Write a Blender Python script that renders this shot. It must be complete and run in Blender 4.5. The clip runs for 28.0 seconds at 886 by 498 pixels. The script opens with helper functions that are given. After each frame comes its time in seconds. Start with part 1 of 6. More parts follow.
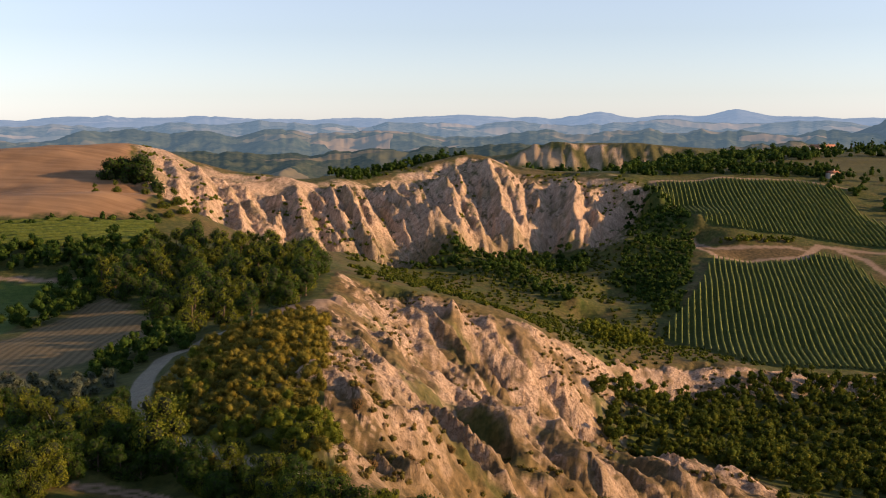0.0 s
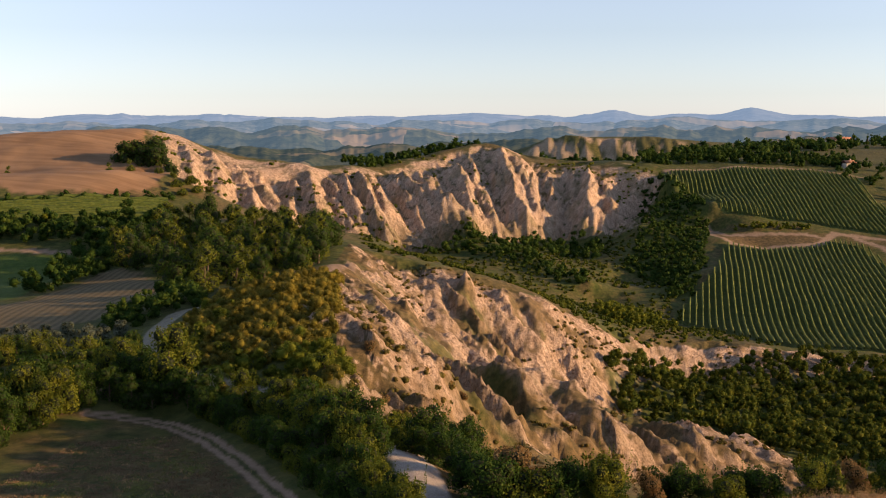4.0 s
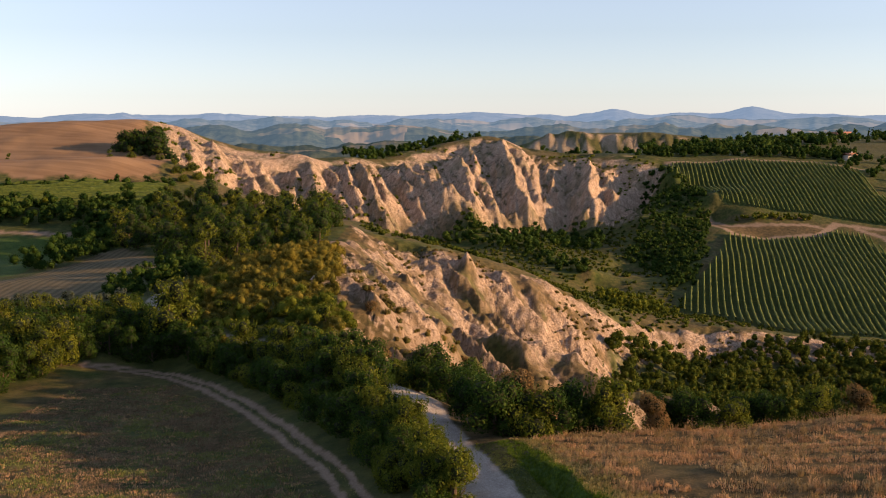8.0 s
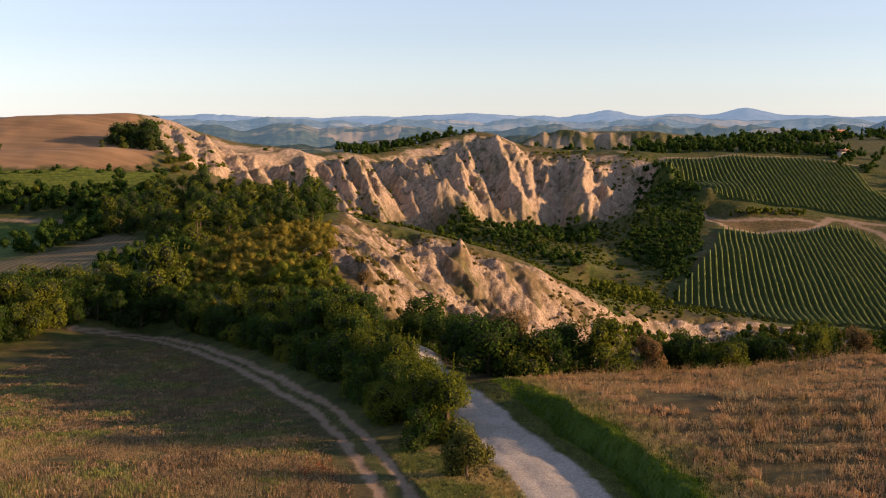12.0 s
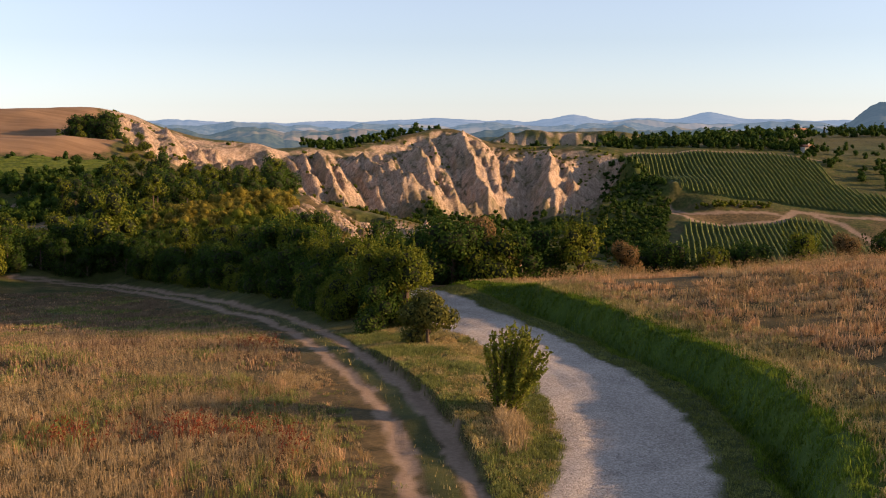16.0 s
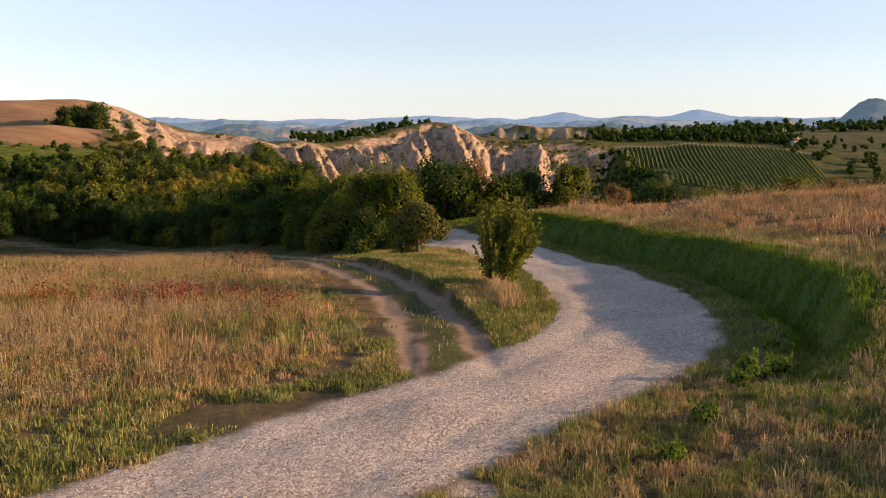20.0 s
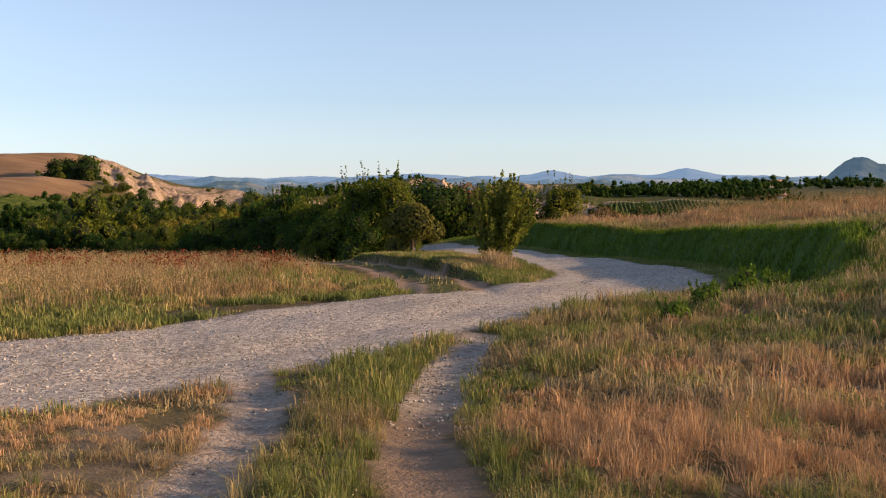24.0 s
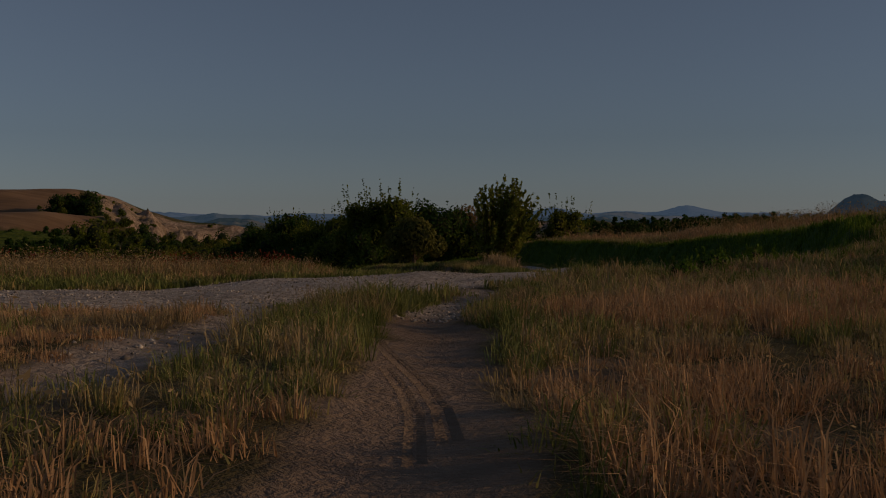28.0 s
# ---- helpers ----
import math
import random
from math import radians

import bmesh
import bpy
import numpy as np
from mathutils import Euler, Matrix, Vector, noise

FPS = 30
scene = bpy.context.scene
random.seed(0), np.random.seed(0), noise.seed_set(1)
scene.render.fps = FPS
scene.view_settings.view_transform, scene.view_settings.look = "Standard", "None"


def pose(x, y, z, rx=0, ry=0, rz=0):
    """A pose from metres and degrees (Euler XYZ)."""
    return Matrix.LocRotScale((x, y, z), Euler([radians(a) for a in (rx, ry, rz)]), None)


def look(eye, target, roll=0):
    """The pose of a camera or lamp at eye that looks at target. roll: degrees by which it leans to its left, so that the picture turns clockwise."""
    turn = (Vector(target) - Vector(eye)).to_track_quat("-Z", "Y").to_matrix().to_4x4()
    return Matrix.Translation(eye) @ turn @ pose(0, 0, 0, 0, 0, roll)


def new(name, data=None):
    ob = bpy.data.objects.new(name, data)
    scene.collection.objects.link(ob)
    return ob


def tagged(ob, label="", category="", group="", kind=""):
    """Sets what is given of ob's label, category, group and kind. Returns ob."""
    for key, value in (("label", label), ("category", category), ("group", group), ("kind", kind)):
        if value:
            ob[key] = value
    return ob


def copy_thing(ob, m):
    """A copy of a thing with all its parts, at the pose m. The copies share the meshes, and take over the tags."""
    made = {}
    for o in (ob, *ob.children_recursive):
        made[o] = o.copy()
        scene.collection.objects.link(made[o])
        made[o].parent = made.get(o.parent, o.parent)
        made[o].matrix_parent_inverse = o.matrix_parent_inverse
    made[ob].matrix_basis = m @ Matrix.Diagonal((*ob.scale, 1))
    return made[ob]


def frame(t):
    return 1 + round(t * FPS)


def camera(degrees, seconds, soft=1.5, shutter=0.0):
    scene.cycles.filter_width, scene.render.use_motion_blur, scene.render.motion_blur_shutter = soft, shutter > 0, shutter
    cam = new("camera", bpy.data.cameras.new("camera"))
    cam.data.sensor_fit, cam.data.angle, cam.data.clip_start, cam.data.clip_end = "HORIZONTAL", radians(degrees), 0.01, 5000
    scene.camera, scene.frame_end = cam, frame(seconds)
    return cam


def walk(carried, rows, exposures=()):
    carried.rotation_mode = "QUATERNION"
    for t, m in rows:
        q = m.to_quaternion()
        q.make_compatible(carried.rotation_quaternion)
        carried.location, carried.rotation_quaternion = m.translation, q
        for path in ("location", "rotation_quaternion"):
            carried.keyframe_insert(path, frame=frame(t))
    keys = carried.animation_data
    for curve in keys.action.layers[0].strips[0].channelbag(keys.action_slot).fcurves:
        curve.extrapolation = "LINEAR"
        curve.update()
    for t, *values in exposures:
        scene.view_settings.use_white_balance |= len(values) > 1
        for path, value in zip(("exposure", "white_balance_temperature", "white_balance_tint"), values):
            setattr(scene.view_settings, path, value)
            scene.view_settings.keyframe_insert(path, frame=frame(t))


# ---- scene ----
cam = camera(46.8, 28.0, 1.0)
PATH = [
    (0, look((0.774, -5.871, 33.051), (-5.883, 93.060, 20.078), -0.09)),
    (1, look((0.833, -5.847, 30.994), (-6.371, 93.055, 18.092), -0.07)),
    (2, look((0.847, -5.844, 28.812), (-6.777, 93.021, 15.868), -0.04)),
    (3, look((0.815, -5.862, 26.669), (-7.009, 92.982, 13.680), -0.02)),
    (3.5, look((0.782, -5.879, 25.815), (-7.131, 92.960, 12.842), -0.00)),
    (5.5, look((0.781, -6.082, 22.599), (-7.241, 92.753, 9.665), -0.10)),
    (6, look((0.761, -6.081, 21.858), (-7.274, 92.755, 8.943), -0.09)),
    (7, look((0.731, -6.071, 20.603), (-7.318, 92.765, 7.689), -0.08)),
    (8, look((0.714, -6.050, 19.528), (-7.316, 92.787, 6.614), -0.07)),
    (9, look((0.711, -6.018, 18.532), (-7.310, 92.818, 5.604), -0.05)),
    (10, look((0.721, -5.976, 17.569), (-7.255, 92.866, 4.661), -0.04)),
    (11, look((0.745, -5.924, 16.646), (-7.206, 92.921, 3.746), -0.03)),
    (11.5, look((0.762, -5.893, 16.218), (-7.149, 92.960, 3.353), -0.02)),
    (13.5, look((0.538, -1.644, 10.743), (-4.444, 97.481, -1.485), -0.10)),
    (14, look((0.599, -1.499, 10.109), (-4.267, 97.627, -2.155), -0.11)),
    (15, look((0.700, -1.253, 8.955), (-3.834, 97.894, -3.269), -0.12)),
    (16, look((0.769, -1.066, 7.922), (-3.440, 98.110, -4.176), -0.13)),
    (17, look((0.808, -0.938, 6.980), (-3.158, 98.239, -5.193), -0.15)),
    (18, look((0.817, -0.869, 6.099), (-2.862, 98.318, -6.086), -0.16)),
    (19, look((0.795, -0.859, 5.255), (-2.633, 98.343, -6.881), -0.17)),
    (20, look((0.742, -0.908, 4.428), (-2.530, 98.286, -7.812), -0.18)),
    (21, look((0.659, -1.016, 3.598), (-2.468, 98.189, -8.597), -0.20)),
    (21.5, look((0.606, -1.092, 3.178), (-2.385, 98.116, -9.024), -0.20)),
    (23.5, look((0.573, -1.272, 2.369), (-1.829, 98.157, -8.030), -0.03)),
    (24, look((0.573, -1.293, 2.250), (-1.691, 98.462, -4.373), -0.03)),
    (24.5, look((0.572, -1.306, 2.132), (-1.640, 98.552, -2.716), -0.03)),
    (25, look((0.570, -1.311, 2.020), (-1.621, 98.593, -1.773), -0.03)),
    (26, look((0.562, -1.298, 1.818), (-1.642, 98.637, -1.049), -0.04)),
    (27, look((0.549, -1.252, 1.622), (-1.707, 98.682, -1.214), -0.04)),
    (28, look((0.532, -1.174, 1.365), (-1.826, 98.753, -1.617), -0.04)),
]
FADE = [(t, 0.92 + s, k, c) for t, s, k, c in ((0, 0.0, 6700, 14), (13, 0.0, 6700, 14), (21.5, 0.15, 6700, 14), (24.5, -0.12, 6150, 9), (26.0, -0.24, 6150, 9), (26.6, -0.38, 6150, 9), (27.0, -0.76, 6150, 9), (27.2, -0.98, 6150, 9), (27.4, -1.28, 6150, 9), (27.6, -1.62, 6150, 9), (27.8, -2.08, 6150, 9), (28.0, -2.67, 6150, 9))]
walk(cam, PATH, FADE)

# ---- light ----
SUN_AZ, SUN_EL = radians(94), radians(13.2)
world = bpy.data.worlds.new("sky")
scene.world = world
world.use_nodes = True
wn = world.node_tree.nodes
sky = wn.new("ShaderNodeTexSky")
sky.sky_type, sky.sun_disc = "NISHITA", False
sky.sun_elevation, sky.sun_rotation = SUN_EL, SUN_AZ
sky.altitude, sky.air_density, sky.dust_density, sky.ozone_density = 200, 1.0, 0.15, 2.5
wn["Background"].inputs[1].default_value = 0.101
pale = wn.new("ShaderNodeHueSaturation")
pale.inputs["Saturation"].default_value = 0.5
tone = wn.new("ShaderNodeMix")
tone.data_type, tone.blend_type = "RGBA", "MULTIPLY"
tone.inputs[0].default_value = 1.0
tone.inputs[7].default_value = (0.90, 0.965, 1.12, 1)
world.node_tree.links.new(sky.outputs[0], pale.inputs["Color"])
world.node_tree.links.new(pale.outputs[0], tone.inputs[6])
world.node_tree.links.new(tone.outputs[2], wn["Background"].inputs[0])
sun = new("sun", bpy.data.lights.new("sun", "SUN"))
sun.data.energy, sun.data.angle, sun.data.color = 4.7, radians(0.6), (1.0, 0.63, 0.33)
sun_dir = Vector((math.sin(SUN_AZ) * math.cos(SUN_EL), math.cos(SUN_AZ) * math.cos(SUN_EL), math.sin(SUN_EL)))
sun.matrix_world = look((0, 0, 60), Vector((0, 0, 60)) - sun_dir)

# ---- noise and plan helpers ----
rng = np.random.default_rng(7)


def hash2(ix, iy, seed):
    n = (ix.astype(np.int64) * 374761393 + iy.astype(np.int64) * 668265263 + seed * 974711) & 0xFFFFFFFF
    n = ((n ^ (n >> 13)) * 1274126177) & 0xFFFFFFFF
    n = ((n ^ (n >> 16)) * 2246822519) & 0xFFFFFFFF
    return (n ^ (n >> 15)) / 4294967295.0


def vnoise(x, y, seed=0):
    """Smooth value noise, 0 to 1."""
    x, y = np.asarray(x, float), np.asarray(y, float)
    ix, iy = np.floor(x), np.floor(y)
    fx, fy = x - ix, y - iy
    fx, fy = fx * fx * (3 - 2 * fx), fy * fy * (3 - 2 * fy)
    a, b = hash2(ix, iy, seed), hash2(ix + 1, iy, seed)
    c, d = hash2(ix, iy + 1, seed), hash2(ix + 1, iy + 1, seed)
    return (a * (1 - fx) + b * fx) * (1 - fy) + (c * (1 - fx) + d * fx) * fy


def fbm(x, y, octaves=4, seed=0):
    """Layered noise, about -1 to 1."""
    out, amp, total = 0.0, 1.0, 0.0
    for o in range(octaves):
        out = out + amp * (2 * vnoise(x * 2.03**o, y * 2.03**o, seed + o) - 1)
        total += amp
        amp *= 0.5
    return out / total * 1.4


def ridged(x, y, octaves=3, seed=0):
    """Sharp-crested noise, 0 to 1."""
    out, amp, total = 0.0, 1.0, 0.0
    for o in range(octaves):
        out = out + amp * (1 - np.abs(2 * vnoise(x * 2.1**o, y * 2.1**o, seed + o) - 1))
        total += amp
        amp *= 0.5
    return out / total


def step(a, b, v):
    t = np.clip((v - a) / (b - a), 0, 1)
    return t * t * (3 - 2 * t)


def line_distance(x, y, pts):
    """Signed distance (right of the line is positive) and length along a polyline."""
    best, side, along = np.full(np.shape(x), 1e9), np.ones(np.shape(x)), np.zeros(np.shape(x))
    run = 0.0
    for (ax, ay), (bx, by) in zip(pts[:-1], pts[1:]):
        dx, dy = bx - ax, by - ay
        n = math.hypot(dx, dy)
        t = np.clip(((x - ax) * dx + (y - ay) * dy) / n**2, 0, 1)
        d = np.hypot(x - ax - t * dx, y - ay - t * dy)
        near = d < best
        best = np.where(near, d, best)
        side = np.where(near, np.sign((x - ax) * dy - (y - ay) * dx), side)
        along = np.where(near, run + t * n, along)
        run += n
    return best * side, along


def inside(x, y, poly):
    """Whether points lie in a polygon of the plan."""
    x, y = np.asarray(x, float), np.asarray(y, float)
    odd = np.zeros(x.shape, bool)
    for (ax, ay), (bx, by) in zip(poly, poly[1:] + poly[:1]):
        cross = (ay > y) != (by > y)
        with np.errstate(divide="ignore", invalid="ignore"):
            odd ^= cross & (x < (bx - ax) * (y - ay) / (by - ay + 1e-12) + ax)
    return odd


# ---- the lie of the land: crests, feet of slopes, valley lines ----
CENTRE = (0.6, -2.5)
LAND = {}


def land(name, *pts):
    LAND[name] = pts


land("cliff_crest", (-213, 566, 16.3), (-199, 574, 12.9), (-183, 569, 5.9), (-165, 569, -1.4), (-149, 575, -3.4), (-133, 586, -4.0), (-123, 617, -8.5), (-107, 628, -7.0), (-81, 681, -5.5), (-57, 714, 1.2), (-40, 730, 3.8), (-28, 737, 4.5), (-12, 733, 1.2), (2, 728, -4.2), (18, 723, -7.9), (49, 712, -8.0), (72, 702, -8.1), (90, 693, -12.5))
land("cliff_foot", (-152, 432, -13.1), (-134, 422, -20.6), (-118, 438, -23.6), (-101, 454, -26.7), (-91, 484, -38.1), (-76, 515, -42.9), (-64, 536, -44.2), (-46, 532, -45.6), (-20, 574, -45.8), (6, 591, -44.5), (29, 603, -48.1), (49, 595, -42.9), (67, 586, -38.5))
land("rib", (-59, 630, -19.7), (-41, 588, -28.2), (-24, 554, -40.1), (2, 520, -48.7), (24, 490, -53.8), (32, 476, -55.3))
land("bowl_spur", (85, 655, -26.4), (67, 617, -36.9), (48, 589, -46.6), (36, 566, -53.5))
land("bowl_spur_b", (112, 610, -34.9), (84, 567, -45.5), (62, 534, -55.0), (50, 515, -58.6))
land("bowl_gully", (97, 662, -19.6), (82, 598, -39.7), (58, 554, -48.7), (40, 522, -54.6))
land("valley", (65, 431, -64.2), (48, 456, -60.7), (34, 470, -59.7), (18, 459, -56.5), (-8, 443, -51.1), (-32, 437, -41.6), (-51, 427, -32.7), (-66, 427, -26.7))
land("divide", (-82, 376, -19.1), (-65, 327, -16.4), (-50, 282, -12.4), (-43, 242, -11.1), (-39, 210, -9.0), (-36, 184, -6.8), (-33, 157, -4.8), (-30, 132, -4.4), (-28, 113, -4.3), (-24, 100, -5.0))
land("scarp_crest", (-35, 228, -14.9), (-34, 268, -18.8), (-31, 284, -21.2), (-21, 286, -21.8), (-6, 292, -26.2), (8, 298, -30.5), (13, 302, -35.1), (25, 315, -42.5), (38, 335, -50.8), (58, 349, -55.9), (78, 354, -56.2), (101, 365, -60.5), (138, 376, -64.8), (170, 388, -68.4))
land("front_ridge", (-27, 139, -3.4), (-24, 157, -9.0), (-18, 169, -13.8), (-14, 201, -19.5), (-3, 196, -23.9), (4, 194, -24.3), (11, 201, -31.2), (19, 214, -37.7), (28, 219, -42.7), (36, 222, -43.3), (53, 228, -48.5), (64, 225, -54.6))
land("gully_between", (-27, 213, -20.1), (-20, 238, -27.1), (-8, 243, -34.2), (6, 250, -42.8), (22, 268, -54.1), (39, 278, -60.3), (63, 280, -61.9), (95, 282, -66.7))
land("hollow_back", (45, 329, -59.3), (75, 341, -62.0), (107, 353, -64.7), (152, 368, -67.9))
land("front_slope", (-22, 109, -2.8), (-18, 101, -5.5), (-13, 109, -10.7), (-8, 124, -16.6), (0, 139, -22.8), (9, 154, -30.0), (24, 169, -37.5), (47, 180, -44.4), (77, 191, -51.7))
land("front_top", (-17, 87, -4.6), (-12, 76, -2.6), (-7, 70, -1.9), (-2, 72, -4.7), (5, 78, -8.3), (16, 86, -12.4), (33, 92, -15.8))
land("vine_low", (67, 423, -63.6), (71, 400, -59.9), (102, 372, -60.8), (142, 388, -65.7))
land("vine_low_mid", (91, 501, -51.4), (110, 471, -56.5), (142, 478, -57.1), (177, 491, -59.0))
land("vine_low_top", (110, 569, -43.0), (132, 572, -46.4), (164, 577, -45.6), (202, 564, -50.4))
land("vine_up", (112, 606, -33.7), (128, 599, -37.8), (161, 604, -38.1), (216, 607, -41.5))
land("vine_up_mid", (104, 662, -21.5), (147, 660, -24.7), (194, 663, -26.5), (234, 660, -31.5))
land("vine_up_top", (94, 695, -12.6), (140, 722, -11.4), (193, 730, -12.9), (217, 722, -15.8), (238, 671, -28.8))
land("back_right", (111, 766, -7.8), (170, 810, -8.6), (233, 804, -10.3), (288, 818, -10.9))
land("back_right_far", (160, 961, -9.7), (240, 1017, -10.3), (312, 1084, -5.8), (388, 1110, -3.1))
land("behind_cliff", (-206, 681, -16.6), (-156, 704, -18.0), (-110, 748, -18.7), (-60, 813, -16.0), (-6, 826, -17.6), (61, 821, -18.8))
land("hill_top", (-214, 552, 16.6), (-231, 530, 16.4), (-250, 515, 14.8), (-272, 505, 12.5), (-320, 520, 9.0))
land("hill_back", (-283, 697, -6.1), (-352, 671, -8.8), (-429, 665, -12.5))
land("hill_mid", (-180, 483, 2.5), (-206, 471, 0.4), (-241, 458, -1.5), (-281, 454, -4.1))
land("hill_low", (-138, 395, 0.9), (-157, 378, 3.8), (-183, 366, 3.2), (-216, 359, 2.1))
land("hill_foot", (-130, 369, -6.0), (-145, 353, -5.6), (-165, 333, -6.4), (-196, 324, -7.2))
land("terrace", (-116, 319, -10.7), (-128, 301, -11.2), (-150, 297, -12.2), (-177, 291, -13.0))
land("terrace_low", (-110, 287, -15.1), (-133, 280, -15.3), (-163, 273, -15.2))
land("green_field", (-124, 272, -17.3), (-140, 261, -17.9), (-153, 250, -18.3))
land("stubble", (-105, 253, -15.7), (-75, 210, -12.6), (-60, 181, -11.1), (-76, 180, -13.2), (-98, 193, -14.3), (-106, 178, -15.3))
land("olive", (-67, 166, -11.8), (-73, 150, -11.8), (-79, 142, -12.1), (-84, 134, -12.8))
land("road_curve", (-63, 176, -11.2), (-59, 154, -9.8), (-54, 137, -8.8), (-46, 119, -7.6), (-38, 106, -6.4))
land("wood_floor", (-83, 247, -14.1), (-81, 286, -14.0), (-72, 306, -15.3), (-60, 227, -12.9), (-47, 210, -9.6))
land("track_line", (-39, 102, -8.0), (-32, 94.6, -7.5), (-26, 86, -6.6), (-21, 77.5, -5.5), (-16, 68, -4.4), (-12.3, 60, -3.5), (-9.2, 53.8, -2.75), (-6.8, 48.8, -2.05), (-4.7, 43.9, -1.45))
land("field_left", (-13, 42, -1.5), (-20, 52, -3.0), (-27, 65, -4.9), (-34, 79, -6.6))
land("track_side", (-52, 99, -7.3), (-50, 103, -6.7), (-50, 91, -7.4))
land("far_ridge", (-40, 1230, -34.0), (0, 1240, -16.0), (40, 1240, -3.0), (90, 1245, -3.0), (150, 1240, 0.0), (200, 1235, -6.0), (270, 1200, -12.0))
land("far_ridge_foot", (-40, 1150, -34.0), (60, 1140, -34.0), (150, 1120, -36.0), (240, 1090, -28.0))
land("far_valley", (-700, 1100, -60.0), (-350, 1000, -62.0), (-100, 1000, -60.0), (40, 960, -48.0))
land("far_plain", (-1900, 1900, -50.0), (-700, 2100, -50.0), (200, 2000, -40.0), (900, 1900, -20.0))
land("far_rim", (-3200, 3600, -60.0), (-1200, 4600, -60.0), (800, 4700, -50.0), (3000, 3700, -40.0))
land("around", (700, 900, 0.0), (520, 560, -40.0), (420, 300, -60.0), (160, 150, -45.0), (90, 60, -6.0))
land("around_left", (-600, 500, -5.0), (-420, 250, -20.0), (-200, 120, -16.0), (-100, 50, -6.0))
land("behind", (-60, -30, 0.5), (-20, -60, 0.5), (40, -60, 1.5), (60, -10, 2.0), (0, -400, 5.0), (-2500, -2500, 5.0), (2500, -2500, 5.0))
land("landing", (2.0, -1.0, 1.0), (2.0, -3.5, 1.0), (0.6, -4.5, 1.0), (-1.0, -3.5, 1.0), (-1.2, -1.0, 1.0), (0.6, -1.0, 0.99))
land("clearing", (6, 0, 1.2), (8, -8, 1.2), (0, -12, 1.0), (-8, -8, 1.0))


def grade(y):
    """Height of the lane's shoulder along the plan's y."""
    return np.interp(y, (-6, 0, 3, 8, 13, 18, 22, 30, 37, 52, 70, 110), (1.0, 0.98, 0.86, 0.64, 0.5, 0.28, 0.05, -0.35, -0.68, -0.87, -2.0, -8.5))


for gx, lift, far in ((-26, -0.2, 36), (-12, 0.0, 32), (0, 0.0, 58), (9, 0.2, 60), (22, 1.2, 62), (45, 2.5, 64)):
    LAND["shoulder_%d" % gx] = [(gx * (0.25 + 0.75 * min(1, (yy + 4) / 26)), yy, float(grade(yy)) + lift * min(1.0, (yy + 2) / 22)) for yy in np.linspace(0.0, far, 14)]


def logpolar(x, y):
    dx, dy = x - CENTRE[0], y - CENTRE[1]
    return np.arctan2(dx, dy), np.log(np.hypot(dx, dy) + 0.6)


def skeleton_points():
    out = []
    for pts in LAND.values():
        pts = np.array(pts, float)
        for a, b in zip(pts[:-1], pts[1:]):
            ua, ub = np.array(logpolar(*a[:2])), np.array(logpolar(*b[:2]))
            n = max(1, int(np.hypot(*(ub - ua)) / 0.05))
            for k in range(n):
                out.append(a + (b - a) * k / n)
        out.append(pts[-1])
    return np.array(out)


KNOTS = skeleton_points()
KU = np.stack(logpolar(KNOTS[:, 0], KNOTS[:, 1]), 1)
_d = np.hypot(KU[:, None, 0] - KU[None, :, 0], KU[:, None, 1] - KU[None, :, 1])
_n = len(KU)
_m = np.zeros((_n + 1, _n + 1))
_m[:_n, :_n] = -np.sqrt(_d**2 + 0.004**2)
_m[:_n, :_n] -= np.eye(_n) * 0.004
_m[:_n, _n] = _m[_n, :_n] = 1
WEIGHTS = np.linalg.solve(_m, np.append(KNOTS[:, 2], 0))

ROAD = [(-12, 86), (-6.8, 68), (-4.2, 57), (-2.9, 53), (-0.7, 45.8), (2.2, 38.5), (3.9, 32), (4.4, 28), (4.4, 24), (4.1, 20.8), (3.2, 17.5), (1.7, 14.4), (0.1, 12.1), (-1.3, 10.1), (-2.8, 7.6), (-4.5, 4.6), (-7, 0.2), (-12, -8)]
LANE_FAR = [(-42, 205), (-58, 190), (-62, 172), (-59, 154), (-54, 137), (-46, 119), (-35, 107), (-21, 97), (-12, 86)]
TRACK = [(-46.5, 99.2), (-44.5, 99.5), (-40, 99.5), (-36.5, 97.2), (-31.5, 92.5), (-25.5, 83.5), (-17.6, 69), (-11.5, 57), (-8.3, 48.5), (-6.0, 41.5), (-4.4, 36.2), (-2.4, 30.6), (-1.1, 26), (-0.4, 22), (0.0, 19), (0.3, 15.6)]
FOOTPATH = [(0.72, 9.4), (0.55, 8.4), (0.4, 7.1), (0.33, 5.3), (0.31, 4.5), (0.38, 3.6), (0.43, 1.7), (0.4, 0.6), (0.35, -1.5)]
LEFT_RUT = [(-1.3, 7.2), (-0.95, 6.2), (-0.72, 5.1), (-0.64, 3.5), (-0.6, 2.4), (-0.69, 1.6), (-0.8, 0.5), (-0.9, -1.5)]
BOWL = (0.0, 470.0)
RIBS = {"cliff": [], "badlands": []}


def rib(where, rise, width, *pts):
    """The crest of one clay rib in the plan, from its head down to its foot."""
    RIBS[where].append((rise, width, pts))


